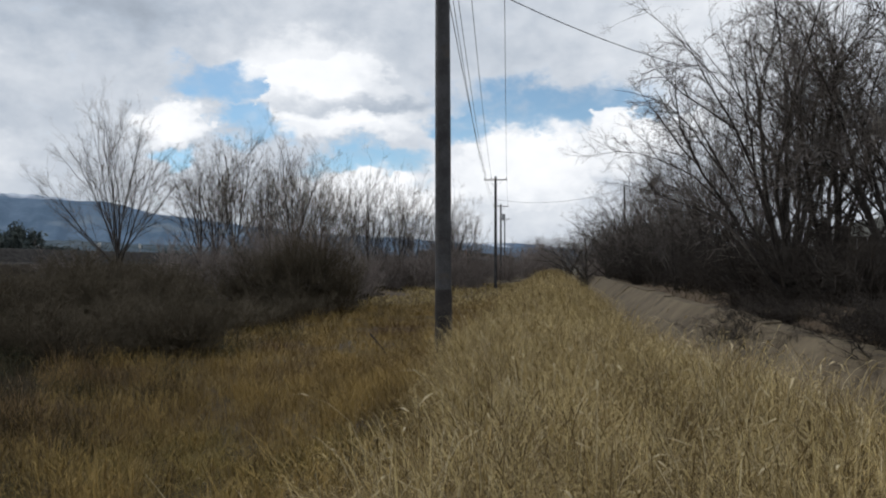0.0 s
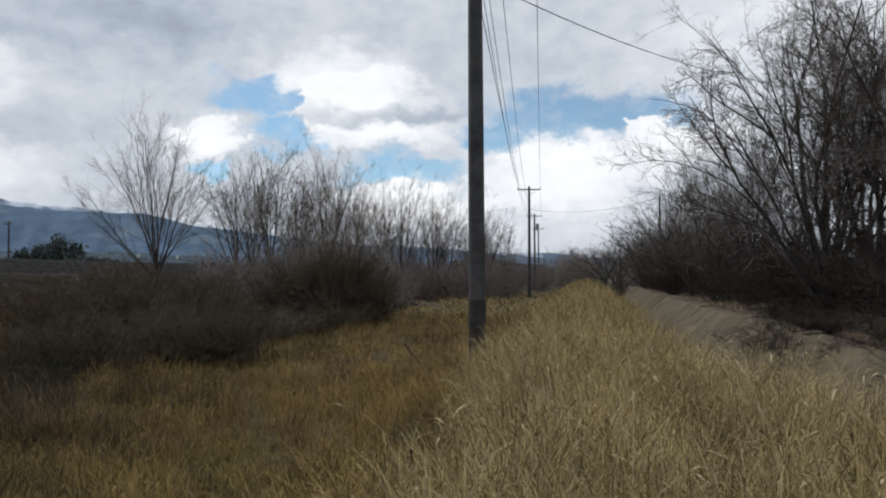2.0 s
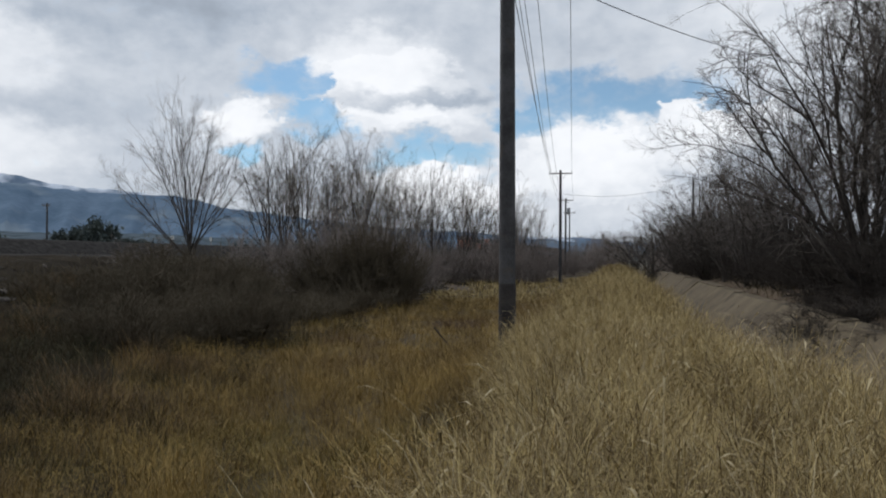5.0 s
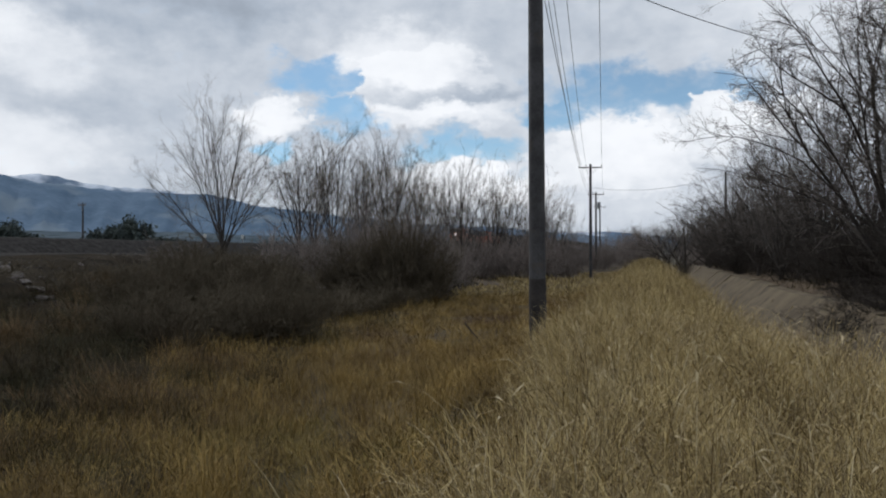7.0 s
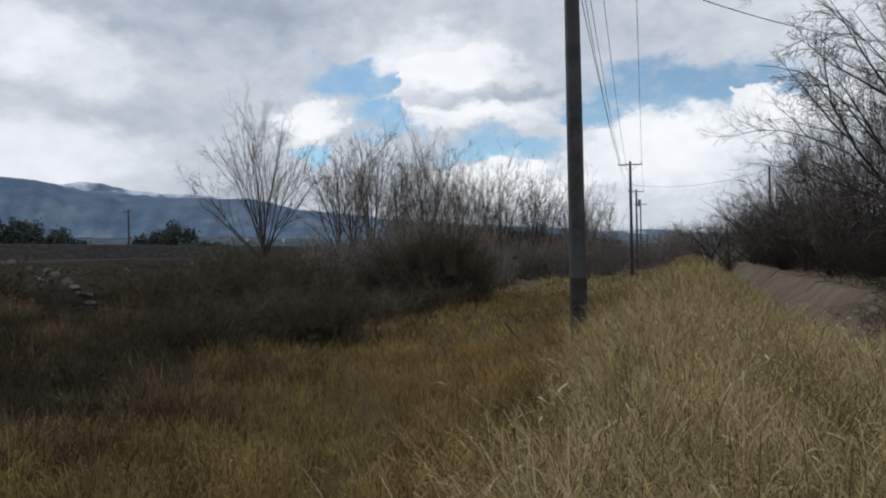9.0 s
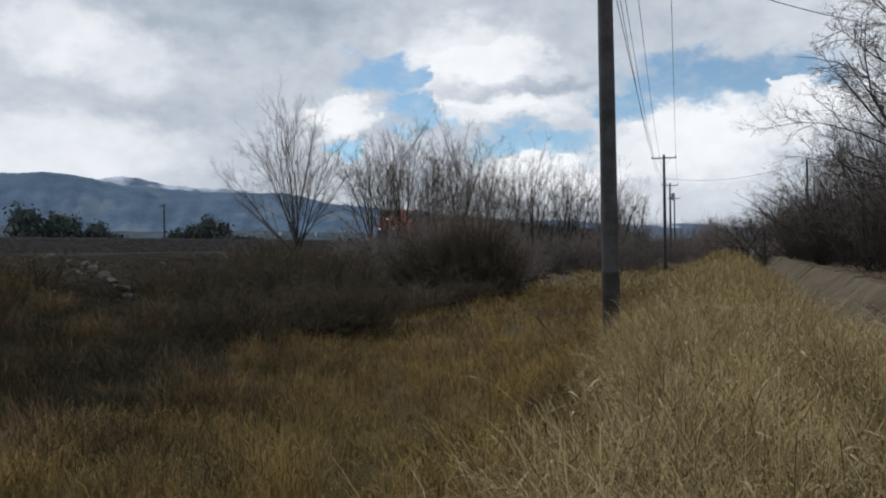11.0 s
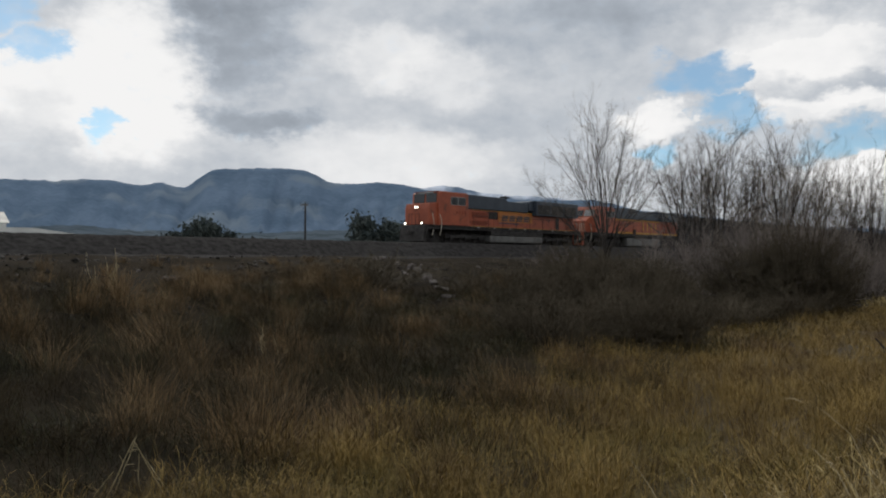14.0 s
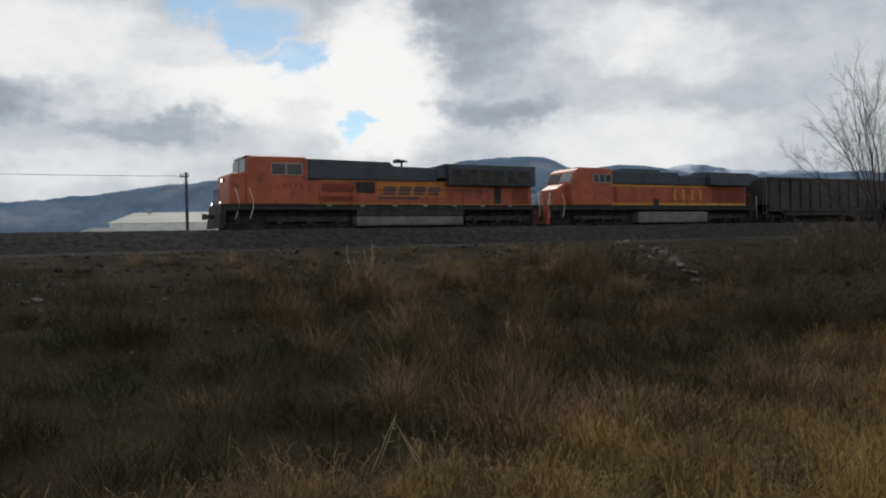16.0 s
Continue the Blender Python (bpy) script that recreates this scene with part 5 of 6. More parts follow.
def slanted(parent, name, m, rows, y, slant, label=""):
    """Slanting flat marks on both sides: x0, x1, z0, z1."""
    for s in (-1, 1):
        for x0, x1, z0, z1 in rows:
            bm = bmesh.new()
            q = slant * (z1 - z0)
            prism(bm, [(x0 + q, z0), (x1 + q, z0), (x1 - q, z1), (x0 - q, z1)], s * y - 0.006, s * y + 0.006)
            part(name, bm, m, parent, label)


def lead_locomotive():
    """Nose to +x, rail tops at z = 0; the front platform at x = 11."""
    t = holder("locomotive")
    X = lambda f: 11.0 - f
    # the deep middle box is added to block bright gaps between the wheels
    part("underframe", boxes((X(22.4), X(0.1), -1.48, 1.48, 1.22, 1.5), (X(22.3), X(0.3), -0.6, 0.6, 0.1, 1.25), bevel=0.03), M_UNDER, t)
    part("walkway", boxes((X(22.3), X(0.05), -1.56, 1.56, 1.5, 1.56), bevel=0.01), M_UNDER, t)
    bm = bmesh.new()
    prism(bm, [(X(0.0), 1.5), (X(-0.12), 0.75), (X(-0.2), 0.22), (X(0.1), 0.22), (X(0.25), 1.5)], -1.4, 1.4, 0.02)
    part("pilot", bm, M_UNDER, t)
    bm = bmesh.new()
    prism(bm, [(X(0.45), 1.56), (X(0.47), 2.9), (X(0.57), 3.32), (X(1.55), 3.40), (X(1.55), 1.56)], -1.4, 1.4, 0.08)
    part("nose", bm, M_ORANGE, t)
    bm = bmesh.new()
    prism(bm, [(X(1.45), 1.56), (X(1.45), 3.34), (X(1.51), 4.2), (X(1.65), 4.34), (X(4.95), 4.34), (X(5.15), 4.24), (X(5.15), 1.56)], -1.55, 1.55, 0.06)
    cab = part("cab", bm, M_ORANGE, t)
    part("cab_roof", boxes((X(5.1), X(1.5), -1.35, 1.35, 4.32, 4.38), bevel=0.02), M_ORANGEDARK, cab)
    part("air_conditioner", boxes((X(3.9), X(2.8), -0.6, 0.6, 4.36, 4.48), bevel=0.03), M_ORANGEDARK, t)
    windows(cab, ((X(3.75), X(2.95), 3.32, 3.92), (X(4.75), X(3.87), 3.32, 3.92)), 1.555)
    for y0, y1 in ((-1.3, -0.08), (0.08, 1.3)):
        bm = bmesh.new()
        box(bm, -0.02, 0.02, y0, y1, -0.38, 0.38, 0.01, Matrix.Translation((X(1.465), 0, 3.82)) @ pose(0, 0, 0, 0, -3.8, 0))
        part("windshield", bm, M_GLASS, cab)
    part("number_board", boxes((X(1.55), X(1.45), -0.9, 0.9, 4.2, 4.32), bevel=0.02), M_WINFRAME, cab)
    # hood behind the cab
    hood = part("hood", boxes((X(21.9), X(5.13), -0.98, 0.98, 1.56, 3.1), bevel=0.04), M_ORANGE, t)
    doors(hood, X(14.9), X(6.0), 14, 1.66, 2.95, 0.985, M_ORANGE)
    bm = bmesh.new()
    prism(bm, [(X(5.17), 3.1), (X(5.17), 4.34), (X(10.75), 4.28), (X(11.1), 4.02), (X(14.2), 3.98), (X(14.2), 3.1)], -1.12, 1.12, 0.06)
    part("hood_roof", bm, M_BLACKPAINT, t)
    part("radiator", boxes((X(21.9), X(14.9), -1.52, 1.52, 2.86, 4.24), bevel=0.06), M_BLACKPAINT, t)
    bm = bmesh.new()
    prism(bm, [(X(14.15), 3.3), (X(14.15), 4.12), (X(14.8), 4.28), (X(17.0), 4.33), (X(17.2), 4.26), (X(17.2), 3.3)], -1.2, 1.2, 0.05)
    part("dynamic_brake", bm, M_BLACKPAINT, t)
    for k in range(3):
        bm = bmesh.new()
        rod(bm, (X(18.2 + k * 1.3), 0, 4.22), (X(18.2 + k * 1.3), 0, 4.30), 0.55, 20)
        part("fan", bm, M_UNDER, t)
    for s in (-1, 1):
        for k in range(3):
            x1 = X(15.1 + k * 2.2)
            part("radiator_screen", boxes((x1 - 2.0, x1, s * 1.53 - 0.012, s * 1.53 + 0.012, 3.0, 3.9)), M_UNDER, t)
    louvres(hood, X(8.3), X(6.2), 2.35, 2.85, 1.0, 6, M_ORANGEDARK, "dirty red-brown air louvre")
    louvres(hood, X(8.3), X(6.2), 1.75, 2.1, 1.0, 4, M_ORANGEDARK, "dirty red-brown air louvre")
    louvres(hood, X(9.75), X(8.5), 2.3, 2.98, 1.0, 7, M_UNDER, "black intake grille")
    for s in (-1, 1):
        part("access_door", boxes((X(19.3), X(18.75), s * 0.995 - 0.015, s * 0.995 + 0.015, 1.65, 2.8), bevel=0.005), M_UNDER, hood, "black hood door")
        part("end_door", boxes((X(21.6), X(20.35), s * 0.995 - 0.015, s * 0.995 + 0.015, 1.65, 2.75), bevel=0.005), M_ORANGEDARK, hood, "dark red end panel")
        part("stripe", boxes((X(14.9), X(6.2), s * 1.0 - 0.008, s * 1.0 + 0.008, 3.03, 3.085)), M_YELLOW, hood, "yellow stripe")
        part("sill_stripe", boxes((X(21.8), X(6.2), s * 1.0 - 0.008, s * 1.0 + 0.008, 1.585, 1.63)), M_YELLOW, hood, "thin yellow stripe")
        part("panel", boxes((X(14.95), X(9.85), s * 1.0 - 0.006, s * 1.0 + 0.006, 2.12, 3.0)), M_AMBER, hood, "faded amber panel behind the emblem")
    marks = [(X(10.35 + k * 1.08 + 0.86), X(10.35 + k * 1.08), 2.22 + 0.19 * q, 2.34 + 0.19 * q) for k in range(4) for q in range(3)]
    marks = [(a - 0.05 * q, b - 0.05 * q, z0, z1) for (a, b, z0, z1), q in zip(marks, (-1, 0, 1) * 4)]
    slanted(hood, "emblem", M_BLACKPAINT, marks + [(X(12.9), X(9.95), 1.95, 2.05)], 1.02, -0.2, "black slanting emblem bar")
    slanted(cab, "number", M_ORANGEDARK, [(X(3.6 + k * 0.34 + 0.18), X(3.6 + k * 0.34), 2.55, 2.8) for k in range(4)], 1.56, 0.0, "dark number bar")
    part("fuel_tank", boxes((X(16.0), X(8.3), -1.42, 1.42, 0.22, 0.86), bevel=0.14), M_TANK, t)
    part("air_reservoir", boxes((X(16.0), X(8.3), -1.46, 1.46, 0.84, 1.22), bevel=0.05), M_UNDER, t)
    truck(t, X(5.3), 3, 1.85)
    truck(t, X(18.9), 3, 1.85)
    coupler(t, X(0.1), 1)
    coupler(t, X(22.4), -1)
    steps(t, X(0.55), 1)
    steps(t, X(22.0), -1)
    handrail(t, X(21.9), X(5.9), 1.5, 1.56, 2.5, 9, M_UNDER)
    for s in (-1, 1):
        grab(t, X(0.75), s * 1.5, 0.7, 2.5, 0.22, M_HANDRAIL)
        grab(t, X(1.55), s * 1.575, 0.7, 2.45, 0.25, M_HANDRAIL)
        grab(t, X(22.2), s * 1.5, 0.7, 2.4, 0.0, M_HANDRAIL)
        for k in range(7):
            part("walkway_light", boxes((X(6.3 + k * 2.2 + 0.3), X(6.3 + k * 2.2), s * 1.565 - 0.01, s * 1.565 + 0.01, 1.43, 1.52)), M_WINFRAME, t)
    bm = bmesh.new()
    for y in (-0.6, -0.2, 0.2, 0.6):
        rod(bm, (X(0.12), y, 1.5), (X(0.12), y, 2.45), 0.02, 6)
    rod(bm, (X(0.12), -0.6, 2.45), (X(0.12), 0.6, 2.45), 0.02, 6)
    part("front_rail", bm, M_UNDER, t)
    for y in (-0.95, 0.95):
        lamp_disc("ditch_light", t, X(0.08), y, 1.68, 0.085)
        part("ditch_light_post", boxes((X(0.2), X(0.1), y - 0.05, y + 0.05, 1.5, 1.6)), M_UNDER, t)
    for y in (-0.14, 0.14):
        lamp_disc("headlight", t, X(0.44), y, 3.02, 0.08)
    bm = bmesh.new()
    rod(bm, (X(12.2), 0, 3.98), (X(12.2), 0, 4.40), 0.07, 8)
    for k, y in enumerate((-0.25, 0.0, 0.25)):
        rod(bm, (X(12.5), y, 4.45), (X(11.75), y, 4.48), 0.04, 8, 0.12)
    rod(bm, (X(12.2), -0.3, 4.42), (X(12.2), 0.3, 4.42), 0.04, 8)
    part("horn", bm, M_UNDER, t)
    return tagged(t, "orange and black diesel locomotive with a yellow stripe and lit headlights", "locomotive", "locomotives of the train")


def second_locomotive():
    """Front platform at x = 11."""
    t = holder("locomotive")
    X = lambda f: 11.0 - f
    # frame, with an added middle box that keeps light from showing underneath
    part("underframe", boxes((X(21.9), X(0.1), -1.48, 1.48, 1.22, 1.5), (X(21.8), X(0.3), -0.6, 0.6, 0.1, 1.25), bevel=0.03), M_UNDER, t)
    part("walkway", boxes((X(21.9), X(0.05), -1.56, 1.56, 1.5, 1.56), bevel=0.01), M_UNDER, t)
    bm = bmesh.new()
    prism(bm, [(X(0.0), 1.5), (X(-0.1), 0.75), (X(-0.15), 0.22), (X(0.1), 0.22), (X(0.25), 1.5)], -1.4, 1.4, 0.02)
    part("pilot", bm, M_ORANGE, t)
    bm = bmesh.new()
    prism(bm, [(X(0.9), 1.56), (X(1.1), 2.75), (X(1.9), 3.15), (X(2.4), 3.2), (X(2.4), 1.56)], -0.95, 0.95, 0.08)
    part("nose", bm, M_ORANGE, t)
    bm = bmesh.new()
    prism(bm, [(X(2.05), 1.56), (X(2.05), 3.1), (X(2.45), 4.05), (X(2.75), 4.28), (X(5.6), 4.28), (X(5.9), 4.1), (X(5.9), 1.56)], -1.55, 1.55, 0.09)
    cab = part("cab", bm, M_ORANGE, t)
    windows(cab, ((X(4.6), X(4.1), 3.25, 3.8), (X(5.15), X(4.68), 3.25, 3.8), (X(5.7), X(5.23), 3.25, 3.8)), 1.555)
    for y0, y1 in ((-1.3, -0.06), (0.06, 1.3)):
        bm = bmesh.new()
        box(bm, -0.02, 0.02, y0, y1, -0.36, 0.36, 0.01, Matrix.Translation((X(2.235), 0, 3.6)) @ pose(0, 0, 0, 0, -23, 0))
        part("windshield", bm, M_WINFRAME if y0 > 0 else M_GLASS, cab)
    part("cab_roof", boxes((X(5.8), X(2.8), -1.3, 1.3, 4.26, 4.33), bevel=0.03), M_ORANGEDARK, cab)
    hood = part("hood", boxes((X(21.0), X(5.9), -1.0, 1.0, 1.56, 3.2), bevel=0.04), M_ORANGE, t)
    doors(hood, X(16.5), X(6.2), 16, 1.9, 3.0, 1.005, M_ORANGE)
    part("hood_roof", boxes((X(13.2), X(5.92), -1.12, 1.12, 3.2, 4.18), bevel=0.06), M_BLACKPAINT, t)
    part("exhaust_housing", boxes((X(11.5), X(7.6), -0.85, 0.85, 4.1, 4.42), bevel=0.1), M_BLACKPAINT, t)
    part("blower_box", boxes((X(16.4), X(13.2), -1.15, 1.15, 3.2, 3.95), bevel=0.06), M_BLACKPAINT, t)
    bm = bmesh.new()
    prism(bm, [(X(16.3), 3.2), (X(16.2), 4.25), (X(21.0), 4.25), (X(21.9), 4.05), (X(21.9), 3.75), (X(21.0), 3.5), (X(21.0), 3.2)], -1.55, 1.55, 0.05)
    part("radiator", bm, M_BLACKPAINT, t)
    part("equipment_box", boxes((X(17.5), X(16.5), -0.6, 0.6, 4.25, 4.36), bevel=0.02), M_UNDER, t)
    louvres(hood, X(20.8), X(17.0), 1.8, 3.0, 1.01, 9, M_ORANGEDARK, "dirty red-brown air louvre")
    for s in (-1, 1):
        part("stripe", boxes((X(16.6), X(6.0), s * 1.015 - 0.008, s * 1.015 + 0.008, 3.02, 3.16)), M_YELLOW, hood, "yellow stripe")
        part("low_stripe", boxes((X(20.9), X(2.5), s * 1.015 - 0.008, s * 1.015 + 0.008, 1.6, 1.78)), M_YELLOW, hood, "broad yellow stripe")
        part("locker", boxes((X(10.9), X(10.5), s * 1.1 - 0.1, s * 1.1 + 0.1, 1.56, 2.1), bevel=0.02), M_UNDER, t)
        part("cab_door", boxes((X(6.8), X(6.05), s * 1.0 - 0.05, s * 1.0 + 0.02, 1.6, 3.0), bevel=0.02), M_ORANGEDARK, t)
        grab(t, X(1.2), s * 1.5, 0.7, 2.4, 0.2, M_HANDRAIL)
        grab(t, X(0.15), s * 1.4, 0.7, 2.4, 0.0, M_HANDRAIL)
        grab(t, X(21.7), s * 1.5, 0.7, 2.4, 0.0, M_HANDRAIL)
    slanted(hood, "emblem", M_YELLOW, [(X(12.7 + k * 0.95 + 0.22), X(12.7 + k * 0.95), 2.0, 2.85) for k in range(4)], 1.02, 0.0, "faded yellow emblem bar")
    part("fuel_tank", boxes((X(16.0), X(8.6), -1.42, 1.42, 0.22, 1.1), bevel=0.14), M_TANK, t)
    truck(t, X(5.2), 3, 1.9)
    truck(t, X(18.4), 3, 1.9)
    coupler(t, X(0.1), 1)
    coupler(t, X(21.9), -1)
    steps(t, X(0.6), 1)
    steps(t, X(21.4), -1)
    handrail(t, X(21.0), X(6.2), 1.5, 1.56, 2.5, 9, M_ORANGEDARK)
    bm = bmesh.new()
    rod(bm, (X(0.1), 1.2, 1.5), (X(0.85), 0.6, 2.5), 0.025, 6)
    rod(bm, (X(0.1), -0.6, 2.4), (X(0.1), 0.6, 2.4), 0.02, 6)
    for y in (-0.6, 0.6):
        rod(bm, (X(0.1), y, 1.5), (X(0.1), y, 2.4), 0.02, 6)
    part("front_rail", bm, M_HANDRAIL, t)
    return tagged(t, "older orange and black diesel locomotive with wide yellow stripes", "locomotive", "locomotives of the train")


def hopper_car():
    t = holder("hopper_car")
    h = 7.8
    for s in (-1, 1):
        bm = bmesh.new()
        prism(bm, [(-h, 1.7), (-h, 3.95), (h, 3.95), (h, 1.7), (h - 2.4, 0.75), (-h + 2.4, 0.75)], s * 1.45 - 0.03, s * 1.45 + 0.03)
        part("side_panel", bm, M_CAR, t)
        part("top_chord", boxes((-h - 0.03, h + 0.03, s * 1.5 - 0.08, s * 1.5 + 0.08, 3.86, 4.02)), M_CAR, t)
        part("side_sill", boxes((-h, h, s * 1.55 - 0.07, s * 1.55 + 0.07, 1.1, 1.3)), M_CAR, t)
        part("end_panel", boxes((s * h - 0.03, s * h + 0.03, -1.41, 1.41, 1.7, 3.98)), M_CAR, t)
    for k in range(12):
        x = -h + 0.3 + k * (2 * h - 0.6) / 11
        for s in (-1, 1):
            part("rib", boxes((x - 0.05, x + 0.05, s * 1.54 - 0.06, s * 1.54 + 0.06, 1.3, 3.9)), M_CAR, t)
    n = 40
    xs = np.linspace(-h + 0.05, h - 0.05, n)
    ys = np.linspace(-1.4, 1.4, 9)
    X, Y = np.meshgrid(xs, ys)
    Z = 3.75 + 0.35 * (1 - (Y / 1.4) ** 2) + 0.08 * ripple(X, Y, 1.2, 7)
    i = (np.arange(8)[:, None] * n + np.arange(n - 1)[None, :]).ravel()
    tagged(part("coal_load", arrays("coal_load", np.stack([X.ravel(), Y.ravel(), Z.ravel()], 1), np.stack([i, i + 1, i + n + 1, i + n], 1), smooth=True), M_COAL, t), "black coal heap")
    # real sill first; the wide low box is added to hide sky beneath
    part("centre_sill", boxes((-h - 0.2, h + 0.2, -0.25, 0.25, 0.85, 1.2), (-h + 0.6, h - 0.6, -0.62, 0.62, 0.2, 1.0)), M_UNDER, t)
    for s in (-1, 1):
        bm = bmesh.new()
        for y in (1.2, 1.5):
            rod(bm, (s * (h + 0.12), y, 0.9), (s * (h + 0.12), y, 3.9), 0.02, 5)
        for k in range(8):
            rod(bm, (s * (h + 0.12), 1.2, 1.0 + k * 0.38), (s * (h + 0.12), 1.5, 1.0 + k * 0.38), 0.015, 5)
        part("ladder", bm, M_STEEL, t)
        coupler(t, s * h, s)
    before = len(WHEELSETS)
    truck(t, -5.9, 2, 1.75)
    truck(t, 5.9, 2, 1.75)
    del WHEELSETS[before:]
    return tagged(t, "sooty dark steel hopper car heaped with coal", "hopper car", "hopper cars of the train")


LEAD = lead_locomotive()
SECOND = second_locomotive()
CAR = hopper_car()
CARS = [CAR] + [copy_thing(CAR, Matrix.Identity(4)) for _ in range(11)]


# ---------------------------------------------------------------- buildings
def make_warehouse():
    x, y = polar(67.0, 135)
    z = land_at(x, y)
    t = holder("warehouse", Matrix.Translation((x, y, z)) @ pose(0, 0, 0, 0, 0, 67))
    # local x runs across the view, -y towards the camera
    part("wall", boxes((-13.5, 12.5, 0, 16, -0.3, 5.0), bevel=0.03), M_WHITEWALL, t)
    bm = bmesh.new()
    t2 = bmesh.new()
    pts = [(-13.9, -0.4, 5.0), (12.9, -0.4, 5.0), (12.9, 16.4, 5.0), (-13.9, 16.4, 5.0), (-10.4, 8, 7.0), (12.9, 8, 7.0)]
    v = [t2.verts.new(p) for p in pts]
    for f in ((0, 1, 5, 4), (2, 3, 4, 5), (3, 0, 4), (1, 2, 5), (3, 2, 1, 0)):
        t2.faces.new([v[i] for i in f])
    bmesh.ops.recalc_face_normals(t2, faces=t2.faces)
    absorb(bm, t2)
    part("roof", bm, M_BEIGEROOF, t)
    part("annex", boxes((-17.5, 22.0, -9, -0.02, -0.3, 3.1), bevel=0.03), M_WHITEWALL, t)
    bm = bmesh.new()
    prism(bm, [(-18.0, 3.05), (22.5, 3.05), (15.0, 4.05), (-15.0, 4.05)], -9.3, -0.05)
    part("annex_roof", bm, M_WHITEWALL, t)
    part("roof_vent", boxes((-8.3, -7.7, 7.4, 8.0, 6.8, 7.6), bevel=0.05), M_STEEL, t)
    part("roof_vent", boxes((-2.2, -1.9, 7.6, 7.9, 6.8, 7.35), bevel=0.03), M_STEEL, t)
    for k in range(7):
        part("wall_seam", boxes((-12 + k * 3.6, -11.9 + k * 3.6, -0.03, 0.0, 4.0, 4.98)), M_BEIGEROOF, t)
    w = part("window", boxes((5.8, 7.0, -0.04, 0.02, 4.15, 4.85)), M_WINFRAME, t)
    part("pane", boxes((5.9, 6.9, -0.06, -0.03, 4.2, 4.8)), M_GLASS, w)
    tagged(t, "long low white metal warehouse with a beige roof", "warehouse")


def make_far_roof():
    x, y = polar(-1.0, 175)
    z = land_at(x, y)
    t = holder("shed", Matrix.Translation((x, y, z)) @ pose(0, 0, 0, 0, 0, -20))
    part("wall", boxes((-7, 7, -4, 4, -0.5, 3.2)), M_FENCE, t)
    bm = bmesh.new()
    prism(bm, [(-7.6, 3.1), (7.6, 3.1), (7.6, 3.4), (-2.0, 5.4), (-7.6, 5.6)], -4.5, 4.5, 0.02)
    part("roof", bm, M_DARKROOF, t)
    tagged(t, "distant shed with a dark sloping roof", "shed")


def make_fence():
    """Dark board fence and the corner of a pale roof behind the canal trees."""
    t = holder("fence")
    r = random.Random(4)
    p, q = Vector((*polar(-25.2, 36), 0)), Vector((*polar(-40, 31), 0))
    d = (q - p)
    n = int(d.length / 0.15)
    ang = math.degrees(math.atan2(d.y, d.x))
    base = bpy.data.meshes.new("board")
    bm = boxes((-0.07, 0.07, -0.012, 0.012, 0, 2.3), bevel=0.006)
    bm.to_mesh(base)
    bm.free()
    base.materials.append(M_FENCE)
    for k in range(n):
        o = p + d * (k / n)
        b = new("board", base)
        b.parent = t
        b.matrix_basis = Matrix.Translation((o.x, o.y, land_at(o.x, o.y) - 0.05 + r.uniform(-0.03, 0.03))) @ pose(0, 0, 0, 0, r.uniform(-0.6, 0.6), ang)
    tagged(t, "dark weathered board fence behind the canal trees", "fence")
    x, y = polar(-30.5, 52)
    z = land_at(x, y)
    h = holder("house", Matrix.Translation((x, y, z)) @ pose(0, 0, 0, 0, 0, -30))
    part("wall", boxes((-5, 5, -4, 4, -0.3, 2.7)), M_WHITEWALL, h)
    bm = bmesh.new()
    prism(bm, [(-5.6, 2.6), (5.6, 2.6), (0, 4.2)], -4.4, 4.4, 0.02)
    part("roof", bm, M_BEIGEROOF, h)
    tagged(h, "small pale house with a light roof behind the fence", "house")


make_warehouse()
make_far_roof()
make_fence()


# ---------------------------------------------------------------- stones, dead stalks and small things
def stone_mesh(seed, flat):
    r = random.Random(seed)
    bm = bmesh.new()
    bmesh.ops.create_icosphere(bm, subdivisions=2, radius=0.5)
    cuts = [(Vector((r.gauss(0, 1), r.gauss(0, 1), r.gauss(0, 1))).normalized(), r.uniform(0.22, 0.40)) for _ in range(9)]
    for v in bm.verts:
        for n, d in cuts:
            k = v.co.dot(n) - d
            if k > 0:
                v.co -= n * k
        v.co.z *= flat
    data = bpy.data.meshes.new("stone")
    bm.to_mesh(data)
    bm.free()
    data.materials.append(M_ROCK)
    return data


def slope_hit(az, el):
    """Where the way from the eye at that azimuth and elevation meets the land."""
    d = np.arange(3, 120, 0.1)
    x, y = -math.sin(radians(az)) * d, math.cos(radians(az)) * d
    hit = np.where(land(x, y) >= EYE[2] + d * math.tan(radians(el)))[0]
    k = hit[0] if len(hit) else 370
    return float(x[k]), float(y[k]), float(d[k])


